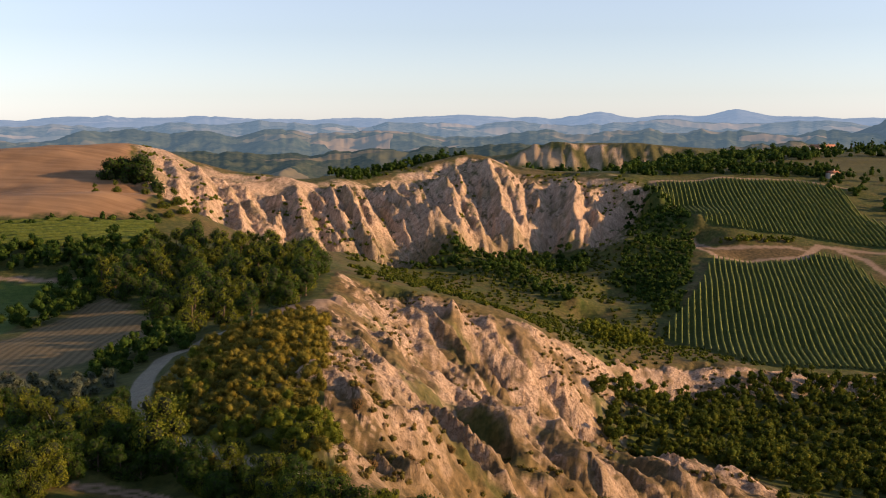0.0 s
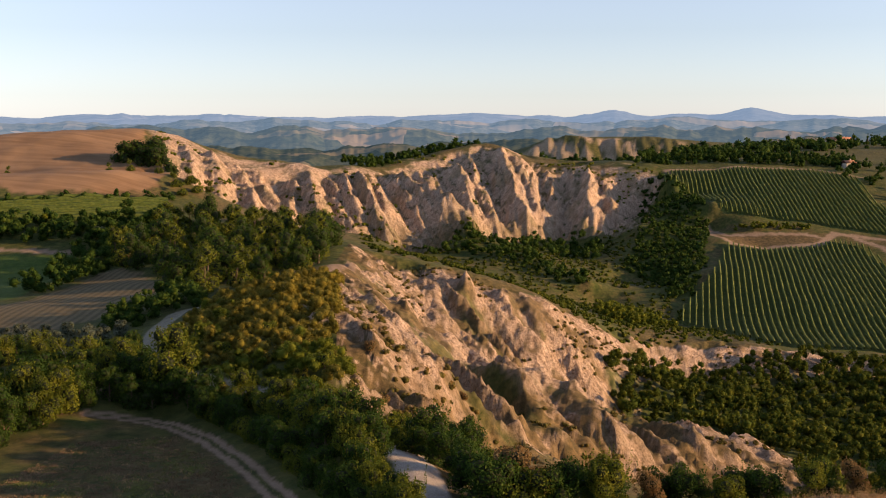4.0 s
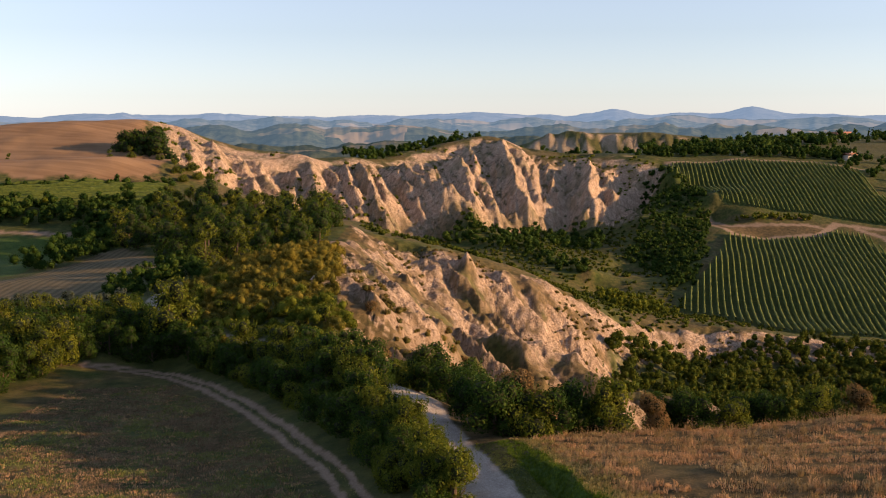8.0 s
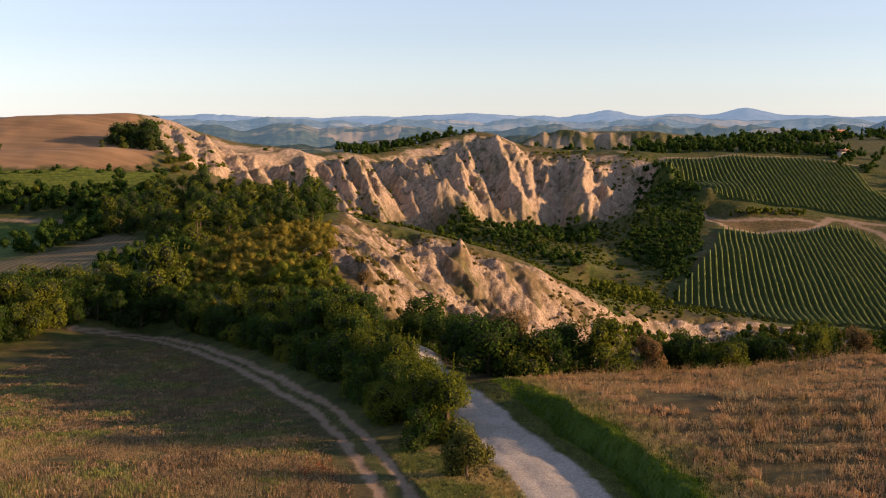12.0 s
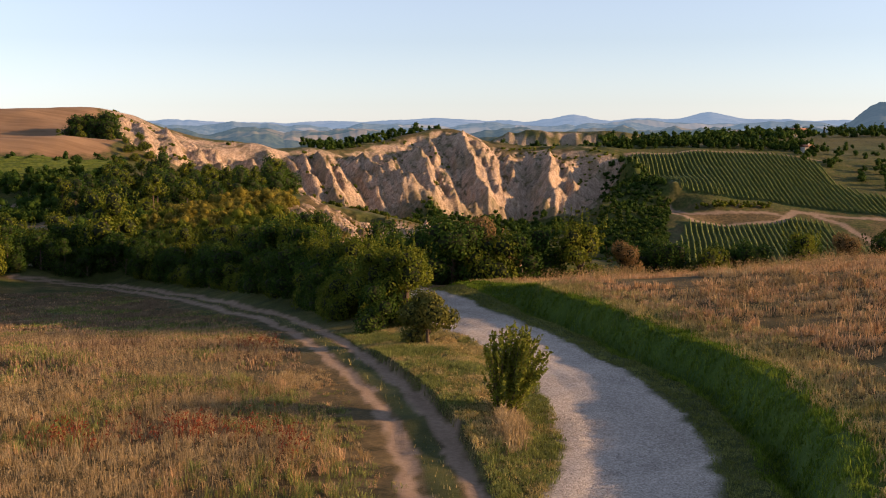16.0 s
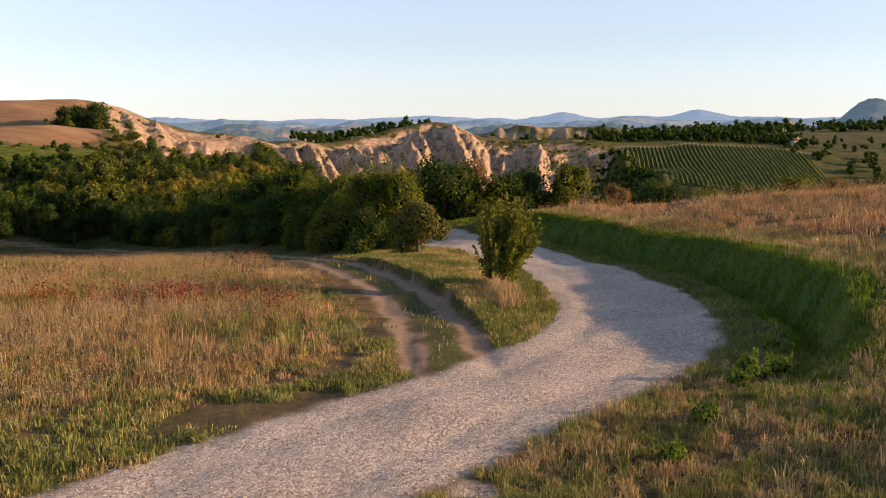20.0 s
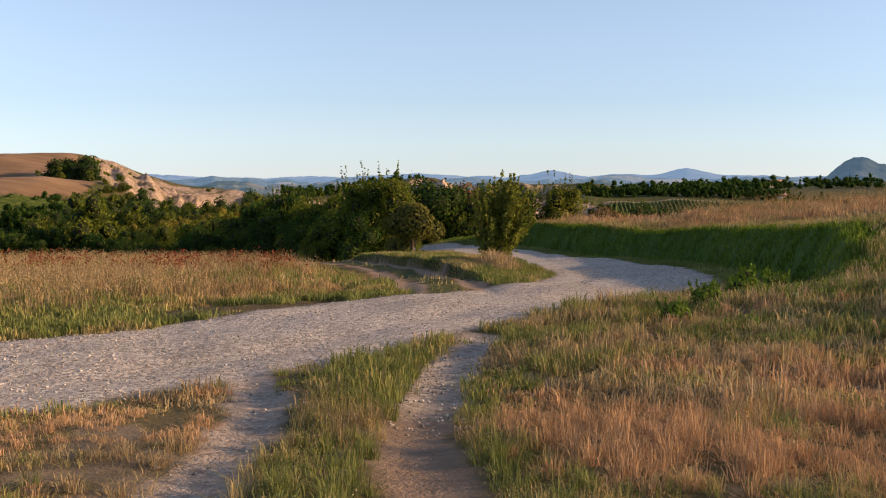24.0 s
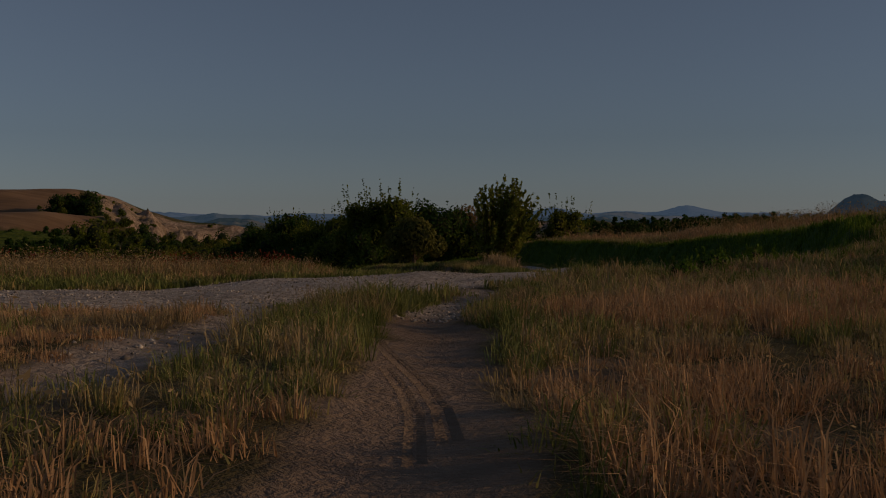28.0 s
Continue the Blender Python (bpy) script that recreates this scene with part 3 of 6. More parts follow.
GROUND = ground_material()
BARK = plain("bark", (0.05, 0.035, 0.022), (0.14, 0.10, 0.07), 8.0)
LEAF_DARK = leaf_material("leaf_dark", (0.007, 0.022, 0.004), (0.042, 0.082, 0.014), (0.13, 0.165, 0.024))
LEAF_MID = leaf_material("leaf_mid", (0.022, 0.042, 0.005), (0.125, 0.150, 0.017), (0.29, 0.27, 0.032))
# Nearly black: the shade inside plant crowns, put into their cores' colour.
CROWN_SHADE = plain("crown_shade", (0.008, 0.012, 0.004), (0.030, 0.038, 0.011), 2.0)
LEAF_HOLLOW = leaf_material("leaf_hollow", (0.012, 0.028, 0.004), (0.075, 0.10, 0.013), (0.24, 0.22, 0.028))
LEAF_GOLD = leaf_material("leaf_gold", (0.06, 0.06, 0.010), (0.23, 0.185, 0.028), (0.42, 0.30, 0.04))
LEAF_OLIVE = leaf_material("leaf_olive", (0.06, 0.075, 0.05), (0.13, 0.155, 0.105), (0.17, 0.19, 0.13))
LEAF_RUST = leaf_material("leaf_rust", (0.09, 0.065, 0.026), (0.22, 0.14, 0.058), (0.32, 0.19, 0.08))


# ---- mesh builders ----
def fast_mesh(name, verts, quads=None, tris=None, mats=(), smooth=False):
    me = bpy.data.meshes.new(name)
    verts = np.asarray(verts, np.float32)
    parts = [np.asarray(f, np.int32) for f in (quads, tris) if f is not None and len(f)]
    idx = np.concatenate([p.ravel() for p in parts])
    sizes = np.concatenate([np.full(len(p), p.shape[1], np.int32) for p in parts])
    me.vertices.add(len(verts))
    me.vertices.foreach_set("co", verts.ravel())
    me.loops.add(len(idx))
    me.loops.foreach_set("vertex_index", idx)
    me.polygons.add(len(sizes))
    me.polygons.foreach_set("loop_start", np.concatenate([[0], np.cumsum(sizes)[:-1]]).astype(np.int32))
    me.polygons.foreach_set("loop_total", sizes)
    if len(mats) > 1 and len(parts) > 1:
        me.polygons.foreach_set("material_index", np.concatenate([np.full(len(p), k, np.int32) for k, p in enumerate(parts)]))
    if smooth:
        me.polygons.foreach_set("use_smooth", np.ones(len(sizes), bool))
    me.update(calc_edges=True)
    me.validate()
    for m in mats:
        me.materials.append(m)
    return me


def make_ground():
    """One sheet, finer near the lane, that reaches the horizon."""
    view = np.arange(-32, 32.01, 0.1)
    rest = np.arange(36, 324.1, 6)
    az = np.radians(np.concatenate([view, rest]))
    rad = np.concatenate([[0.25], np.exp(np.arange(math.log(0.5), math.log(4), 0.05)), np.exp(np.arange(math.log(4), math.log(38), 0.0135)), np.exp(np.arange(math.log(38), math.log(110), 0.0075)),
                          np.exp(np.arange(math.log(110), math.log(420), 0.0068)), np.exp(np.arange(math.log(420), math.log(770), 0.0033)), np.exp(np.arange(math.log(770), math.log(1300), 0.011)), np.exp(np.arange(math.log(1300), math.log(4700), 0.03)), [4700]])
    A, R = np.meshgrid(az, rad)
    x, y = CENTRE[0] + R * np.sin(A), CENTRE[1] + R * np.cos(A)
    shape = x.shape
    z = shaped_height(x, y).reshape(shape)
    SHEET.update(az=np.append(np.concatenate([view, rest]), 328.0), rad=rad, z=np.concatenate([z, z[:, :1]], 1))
    nr, na = shape
    i = np.arange(nr - 1)[:, None] * na + np.arange(na)[None, :]
    j = np.arange(nr - 1)[:, None] * na + (np.arange(na)[None, :] + 1) % na
    quads = np.stack([i, j, j + na, i + na], -1).reshape(-1, 4)
    me = fast_mesh("ground", np.stack([x, y, z], -1).reshape(-1, 3), quads, np.array([[0, k, k + 1] for k in range(1, na - 1)]), [GROUND], True)
    # steepness
    dzr = np.gradient(z, axis=0) / np.maximum(np.gradient(R, axis=0), 1e-6)
    dza = np.gradient(z, axis=1) / np.maximum(np.abs(np.gradient(A, axis=1)) * R, 1e-6)
    slope = np.hypot(dzr, dza)
    X, Y, S = x.ravel(), y.ravel(), slope.ravel()
    ca, cb = np.zeros((X.size, 4), np.float32), np.zeros((X.size, 4), np.float32)
    paint_cover(X, Y, z.ravel(), S, ca, cb)
    for nm, arr in (("cover_a", ca), ("cover_b", cb)):
        at = me.color_attributes.new(nm, "FLOAT_COLOR", "POINT")
        at.data.foreach_set("color", np.clip(arr, 0, 1).ravel())
    return tagged(new("ground", me), "rolling farmland with bare clay badlands and dry grass", "ground", kind="structure")


HILL_FIELD = [(-200, 520), (-212, 560), (-216, 590), (-300, 600), (-420, 560), (-420, 350), (-190, 345), (-172, 345), (-142, 362), (-138, 380), (-152, 430), (-176, 478)]
STUBBLE = [(-110, 262), (-99, 248), (-70, 199), (-75, 190), (-80, 180), (-86, 159), (-92, 152), (-130, 150), (-130, 200), (-109, 203), (-108, 226)]
GREENS = [(-200, 279), (-148, 279), (-131, 280), (-127, 273), (-118, 239), (-114, 213), (-125, 205), (-200, 215)]
TERRACE = [(-240, 325), (-184, 330), (-175, 332), (-128, 361), (-124, 350), (-117, 322), (-145, 311), (-162, 307), (-240, 300)]
MEADOW = [(-70, 420), (-30, 436), (20, 455), (60, 425), (45, 380), (20, 330), (0, 320), (-40, 330), (-55, 350)]
BOWL_GREEN = [(30, 598), (66, 590), (92, 690), (125, 608), (106, 570), (68, 425), (30, 440), (-30, 440), (-70, 470), (-70, 510), (-20, 565)]
VINE_LOW = [(66, 442), (95, 504), (110, 560), (120, 558), (155, 566), (176, 582), (190, 576), (193, 526), (240, 515), (250, 420), (157, 394), (103, 375), (89, 376), (78, 402)]
VINE_UP = [(90, 675), (95, 697), (152, 720), (197, 727), (228, 712), (222, 669), (232, 636), (262, 616), (290, 596), (236, 588), (189, 602), (171, 606), (132, 606), (118, 609), (110, 620), (104, 655), (90, 660)]


FAR_CLIFF = [(-60, 1225), (60, 1238), (200, 1232), (260, 1190), (190, 1130), (60, 1150), (-50, 1165)]
ISLAND = [(107, 604), (116, 585), (128, 586), (161, 590), (171, 584), (163, 573), (140, 569), (114, 562), (109, 577)]
FARM_TRACKS = [(ISLAND + ISLAND[:1], 1.5), ([(171, 585), (178, 594), (187, 593), (213, 586), (236, 584)], 1.8), ([(189, 588), (198, 575), (202, 553), (204, 535)], 1.6), ([(-240, 280), (-157, 284), (-132, 282), (-124, 284)], 1.3), ([(-54, 246), (-51, 222), (-45, 206), (-43, 216), (-41, 238)], 1.6), ([(100, 690), (96, 702), (150, 726), (200, 733), (232, 716)], 1.2)]


def off_lane(x, y, gap=2.4):
    """Whether points lie clear of the track and of the lane that winds up the hill."""
    return (np.abs(line_distance(x, y, LANE_FAR)[0]) > gap) & (np.abs(line_distance(x, y, TRACK)[0]) > gap)


def paint_cover(X, Y, Z, S, ca, cb):
    r = np.hypot(X - CENTRE[0], Y - CENTRE[1])
    rag = fbm(X / 14, Y / 14, 4, 101)
    m = (r > 80) & (r < 800)
    x, y, s, g = X[m], Y[m], S[m], rag[m]
    cliff = soft_inside(x, y, CLIFF, 8, 3)
    bad = soft_inside(x, y, BADLANDS, 5, 51)
    patch = fbm(x / 5, y / 5, 4, 103)
    wx, wy = 5 * fbm(x / 24, y / 24, 3, 61), 5 * fbm(x / 24 + 40, y / 24, 3, 62)
    bp, bq = -0.67 * (x + wx) + 0.74 * (y + wy), 0.74 * (x + wx) + 0.67 * (y + wy)
    ribs = 0.6 * ridged(bq / 9.5, bp / 45, 1, 69) + 0.4 * ridged(bp / 25, bq / 130, 1, 67)
    bare = step(0.50, 0.70, ribs + 0.28 * patch + 0.15 * g)
    clay = cliff * step(0.3, 0.6, s + 0.3 * step(-112, -128, x) + 0.2 * g + 0.22 * patch) + bad * bare * step(0.5, 0.9, s + 0.28 * g + 0.42 * patch)
    ds, _ = line_distance(x, y, [p[:2] for p in LAND["scarp_crest"]])
    df, _ = line_distance(x, y, [p[:2] for p in LAND["front_ridge"]])
    dc, _ = line_distance(x, y, [p[:2] for p in LAND["cliff_foot"]])
    clay = clay * (1 - 0.75 * (1 - step(2, 34, np.abs(dc) + 14 * g)) * step(-115, -95, x))
    clay = np.maximum(clay, step(24, 9, ds + 9 * patch) * (ds > -2) * step(-0.5, 0.1, patch + 0.4))
    clay = np.maximum(clay, 0.95 * step(9, 3, np.abs(df) + 5 * patch))
    clay = clay * (1 - 0.55 * bad * step(4, 16, df + 6 * g))
    clay = clay + 0.7 * bad * step(0.42, 0.62, patch + 0.4 * g)
    growth = step(0.05, 0.5, fbm(x / 9, y / 9, 4, 155) + 0.5 * fbm(x / 2.5, y / 2.5, 3, 157))
    turf = step(-0.12, 0.28, fbm(bq / 7, bp / 16, 4, 159) + 0.35 * fbm(x / 2, y / 2, 3, 161) - 0.9 * (ribs - 0.6))
    ca[m, 0] = clay * (1 - 0.5 * growth * cliff) * (1 - 0.92 * turf * bad)
    veg = 0.30 + 0.5 * step(-0.4, 0.4, g + 0.5 * patch)
    veg = np.where(bad > 0.5, 0.06 + 0.62 * (1 - bare) * step(-0.35, 0.35, g + 0.6 * patch), veg)
    veg = np.maximum(veg, 0.95 * soft_inside(x, y, BOWL_GREEN, 10, 115) * (0.75 + 0.4 * patch))
    veg = np.maximum(veg, soft_inside(x, y, MEADOW, 12, 111) * (0.7 + 0.3 * patch))
    for poly, v in ((GREENS, 1.0), (TERRACE, 0.8), (VINE_LOW, 0.6), (VINE_UP, 0.6)):
        k = soft_inside(x, y, poly, 1.5, 113)
        veg = veg * (1 - k) + v * k
    veg = np.where((x > 60) & (y > 600) & (veg < 0.5), 0.85, veg)
    veg = np.where((x < -56) & (y < 345) & (y > 95), np.maximum(veg, 0.85), veg)
    wood = step(0, 0.4, woods_cover(x, y))
    veg = np.maximum(veg, wood * 0.95)
    cb[m, 0] = veg
    cb[m, 3] = 0.55 * soft_inside(x, y, GREENS, 1.5, 113) + 0.45 * soft_inside(x, y, VINE_LOW, 2, 113) + 0.45 * soft_inside(x, y, VINE_UP, 2, 113)
    cb[m, 1] = soft_inside(x, y, HILL_FIELD, 3, 117)
    cb[m, 2] = soft_inside(x, y, STUBBLE, 2, 119)
    far = r >= 800
    cb[far, 0] = 0.6 + 0.4 * step(-0.4, 0.4, fbm(X[far] / 160, Y[far] / 160, 4, 121))
    m = (r > 1050) & (r < 1400)
    x, y = X[m], Y[m]
    ca[m, 0] = soft_inside(x, y, FAR_CLIFF, 20, 123) * step(-0.05, 0.4, fbm(x / 14, y / 40, 4, 125)) * 0.6
    n = r <= 130
    x, y = X[n], Y[n]
    d, _ = line_distance(x, y, ROAD)
    d = -d
    e = d + 0.22 * fbm(x / 0.9, y / 0.9, 3, 131)
    ca[n, 1] = 1 - step(1.55, 1.95, np.abs(e))
    dt, _ = line_distance(x, y, TRACK)
    e = dt + 0.2 * fbm(x / 0.8, y / 0.8, 3, 133)
    wide = 1 + 0.5 * step(40, 90, y)
    ca[n, 2] = 1 - step(0.16 * wide, 0.36 * wide, np.abs(np.abs(e) - 0.64))
    dp, _ = line_distance(x, y, FOOTPATH)
    e = dp + 0.10 * fbm(x / 0.4, y / 0.4, 3, 135)
    ca[n, 2] = np.maximum(ca[n, 2], 1 - step(0.16, 0.3, np.abs(e)))
    dl, _ = line_distance(x, y, LEFT_RUT)
    e = np.abs(dl + 0.12 * fbm(x / 0.4, y / 0.4, 3, 141))
    ca[n, 2] = np.maximum(ca[n, 2], 1 - step(0.13, 0.28, e))
    ca[n, 1] = np.maximum(ca[n, 1], 0.55 * (1 - step(0.1, 0.3, e)) * step(0.5, 2.5, y))
    ca[n, 1] = np.maximum(ca[n, 1], 0.7 * (1 - step(0.15, 0.35, np.abs(dp))) * step(4.6, 6.0, y))
    ca[n, 2] = np.maximum(ca[n, 2], 0.55 * (1 - step(6, 12, y)) * step(0.1, 0.5, fbm(x / 0.5, y / 0.5, 3, 143)) * (d > 1.9))
    verge = (d > 1.5) * (1 - step(4.7, 5.7, d + 0.8 * fbm(x / 1.5, y / 1.5, 3, 137))) * step(12, 20, y) * (1 - step(50, 58, y))
    strip = (d < -1.4) * (dt < -0.9) * (y > 17) * (y < 60) * 0.65
    near = (1 - step(8, 16, y)) * 0.35
    strip = np.maximum(strip, 0.8 * (1 - step(0.25, 0.45, np.abs(dt))))
    hedge = np.maximum(0.9 * step(0, 0.4, woods_cover(x, y)), 0.85 * (dt < -1.0) * (dt > -7) * (x < -5) * step(46, 52, y))
    cb[n, 0] = np.maximum.reduce([0.85 * step(24, 58, y - 0.35 * x * (x < 0)) * (dt > 1.2) * (x < 0) * (0.7 + 0.6 * fbm(x / 3, y / 3, 3, 145)), 0.12 + 0.25 * step(0.0, 0.7, fbm(x / 3, y / 3, 3, 139)), 0.95 * verge, strip, near, hedge])
    cb[n, 3] = 0.7 * verge * step(3.0, 3.5, d)
    m = (r <= 130) & (r > 70)
    ca[m, 1] = np.where(Y[m] > 88, 0, ca[m, 1])
    m = (r > 80) & (r < 260)
    d, _ = line_distance(X[m], Y[m], LANE_FAR)
    ca[m, 1] = np.maximum(ca[m, 1], 0.45 * (1 - step(1.5, 2.0, np.abs(d))))
    ca[m, 0] *= step(1.5, 2.2, np.abs(d))
    m = (r > 180) & (r < 800)
    x, y = X[m], Y[m]
    worn = fbm(x / 3, y / 3, 3, 151)
    for pts, half in FARM_TRACKS:
        d = np.abs(line_distance(x, y, pts)[0]) + 0.8 * worn
        ca[m, 2] = np.maximum(ca[m, 2], 0.9 * (1 - step(half, half + 1.0, d)))
    isle = soft_inside(x, y, ISLAND, 1.5, 153)
    cb[m, 0], cb[m, 3] = cb[m, 0] * (1 - 0.85 * isle), cb[m, 3] * (1 - isle)


# woods and thickets by their outline in the plan
WOODS = {
    "forest": [(-113, 289), (-115, 315), (-107, 324), (-100, 342), (-84, 350), (-64, 325), (-49, 278), (-46, 241), (-51, 216), (-57, 197), (-66, 198), (-74, 207), (-90, 239), (-112, 262), (-122, 282)],
    "scrub_hill": [(-56, 180), (-52, 140), (-42, 117), (-30, 101), (-21, 92), (-17, 100), (-24, 125), (-30, 160), (-36, 195), (-46, 205)],
    "track_hedge": [(-62, 125), (-44, 106), (-33, 100), (-27, 93.5), (-21, 84), (-14.5, 72), (-9.8, 62), (-7.4, 56), (-6.0, 58), (-8.5, 70), (-13, 82), (-21, 94), (-32, 105), (-44, 119), (-56, 135)],
    "hollow": [(40, 325), (100, 358), (170, 385), (190, 330), (130, 250), (70, 240), (55, 262), (30, 268), (24, 290)],
    "hollow_front": [(60, 215), (120, 230), (110, 180), (60, 120), (25, 95), (22, 105), (45, 150), (62, 185)],
    "bowl_right": [(80, 680), (94, 680), (106, 652), (110, 612), (92, 520), (80, 470), (68, 470), (64, 510), (52, 530), (62, 565), (72, 600), (72, 650)],
    "bowl_floor": [(-20, 572), (28, 604), (48, 592), (40, 540), (20, 545), (0, 560)],
    "rib_side": [(-36, 560), (-10, 545), (25, 502), (35, 480), (20, 470), (-2, 500), (-30, 520), (-60, 510)],
    "ridge_top": [(-105, 634), (-70, 708), (-32, 742), (-28, 770), (-75, 755), (-122, 660)],
    "back_wood": [(75, 712), (130, 735), (200, 745), (250, 760), (250, 800), (170, 790), (80, 745)],
    "terrace_low_wood": [(-108, 300), (-100, 262), (-112, 285), (-150, 290), (-200, 300), (-200, 315), (-150, 312), (-118, 318)],
    "front_scrub": [(-18, 92), (-12, 78), (-3, 72), (6, 74), (14, 80), (10, 90), (0, 92), (-10, 100)],
    "behind_wood": [(-180, 720), (-60, 800), (80, 790), (160, 840), (150, 960), (-40, 940), (-220, 860)],
    "valley_scrub": [(40, 440), (64, 428), (60, 405), (45, 372), (36, 360), (28, 380), (30, 420)],
    "left_low": [(-130, 155), (-85, 128), (-66, 118), (-60, 128), (-80, 146), (-110, 165)],
}


def woods_cover(x, y):
    out = np.zeros(np.shape(x))
    for poly in WOODS.values():
        out = np.maximum(out, inside(x, y, poly))
    return out


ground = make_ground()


# ---- plants: shared pieces ----
ICO = {}


def ico_unit(fine):
    """A unit ball of 12 or 42 points, used inside crowns to close them."""
    if fine not in ICO:
        bm = bmesh.new()
        bmesh.ops.create_icosphere(bm, subdivisions=fine, radius=1)
        bm.verts.ensure_lookup_table()
        ICO[fine] = np.array([v.co[:] for v in bm.verts]), np.array([[v.index for v in f.verts] for f in bm.faces])
        bm.free()
    return ICO[fine]


def unit_vectors(g, n):
    v = g.normal(size=(n, 3))
    return v / np.linalg.norm(v, axis=1)[:, None]


def leaf_quads(g, c, out, size, narrow=0.5):
    """Small pointed leaves round the points c, facing roughly outward."""
    n = len(c)
    nrm = out + 0.65 * unit_vectors(g, n)
    nrm /= np.linalg.norm(nrm, axis=1)[:, None]
    t = np.cross(nrm, unit_vectors(g, n))
    t /= np.linalg.norm(t, axis=1)[:, None] + 1e-9
    b = np.cross(nrm, t)
    s = size * g.uniform(0.55, 1.35, (n, 1))
    v = np.stack([c - t * s * 0.5, c + b * s * narrow * 0.5, c + t * s * 0.5, c - b * s * narrow * 0.5], 1).reshape(-1, 3)
    return v, np.arange(4 * n).reshape(-1, 4)


def crown_arrays(g, lumps, n, leaf, narrow=0.55, core=0.72, low=0.0, fine=2):
    lumps = np.array(lumps, float)
    area = (lumps[:, 3] * lumps[:, 4] * lumps[:, 5])**(2 / 3)
    pick = g.choice(len(lumps), n, p=area / area.sum())
    u = unit_vectors(g, n)
    rad = g.uniform(0.72, 1.12, (n, 1)) ** 0.7
    c = lumps[pick, :3] + lumps[pick, 3:] * u * rad
    keep = c[:, 2] > low
    for k, L in enumerate(lumps):
        d = np.linalg.norm((c - L[:3]) / L[3:], axis=1)
        keep &= (d > 0.74) | (pick == k)
    c, u = c[keep], u[keep]
    v, q = leaf_quads(g, c, u, leaf, narrow)
    tv, tt, base = [], [], len(v)
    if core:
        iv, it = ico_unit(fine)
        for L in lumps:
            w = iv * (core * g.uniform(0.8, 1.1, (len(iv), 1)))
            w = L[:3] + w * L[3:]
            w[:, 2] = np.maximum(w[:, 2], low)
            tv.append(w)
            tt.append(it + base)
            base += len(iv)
    if tv:
        v = np.concatenate([v] + tv)
        return v, q, np.concatenate(tt)
    return v, q, None


def lumps_for(g, h, w, n, low=0.25, peak=0.6):
    """Overlapping masses of a crown of height h and width w."""
    out = []
    for k in range(n):
        a, f = g.uniform(0, 6.283), g.uniform(0, 1)
        z = h * (low + (0.92 - low) * f)
        reach = 0.5 * w * (1 - abs(f - 0.35) ** 1.5) * g.uniform(0.35, 0.75)
        s = g.uniform(0.20, 0.34) * w * (1.05 - 0.45 * f)
        out.append((reach * math.cos(a), reach * math.sin(a), min(z, h - s * 0.6), s, s, s * g.uniform(0.8, 1.15)))
    return out


def tube(pts, radii, sides=6):
    """A tapering limb along points."""
    v, q = [], []
    for k, (p, r) in enumerate(zip(pts, radii)):
        for s in range(sides):
            a = 2 * math.pi * s / sides
            v.append((p[0] + r * math.cos(a), p[1] + r * math.sin(a), p[2]))
    for k in range(len(pts) - 1):
        for s in range(sides):
            a, b = k * sides + s, k * sides + (s + 1) % sides
            q.append((a, b, b + sides, a + sides))
    return v, q


def trunk_mesh(g, name, h, r, limbs=4, spread=0.3):
    v, q = tube([(0, 0, -0.3), (0.02 * h, 0, 0.3 * h), (0, 0.03 * h, 0.75 * h)], [r, 0.75 * r, 0.3 * r])
    for k in range(limbs):
        a, z0 = 6.283 * (k + g.uniform(0, 0.6)) / limbs, h * g.uniform(0.15, 0.4)
        e = (spread * h * math.cos(a), spread * h * math.sin(a), z0 + h * g.uniform(0.2, 0.4))
        m = tuple(0.5 * x for x in e[:2]) + (0.45 * z0 + 0.55 * e[2],)
        lv, lq = tube([(0, 0, z0), m, e], [0.5 * r, 0.32 * r, 0.12 * r], 5)
        off = len(v)
        v += lv
        q += [tuple(i + off for i in f) for f in lq]
    return fast_mesh(name, v, q, None, [BARK], True)


TEMPLATES = {}


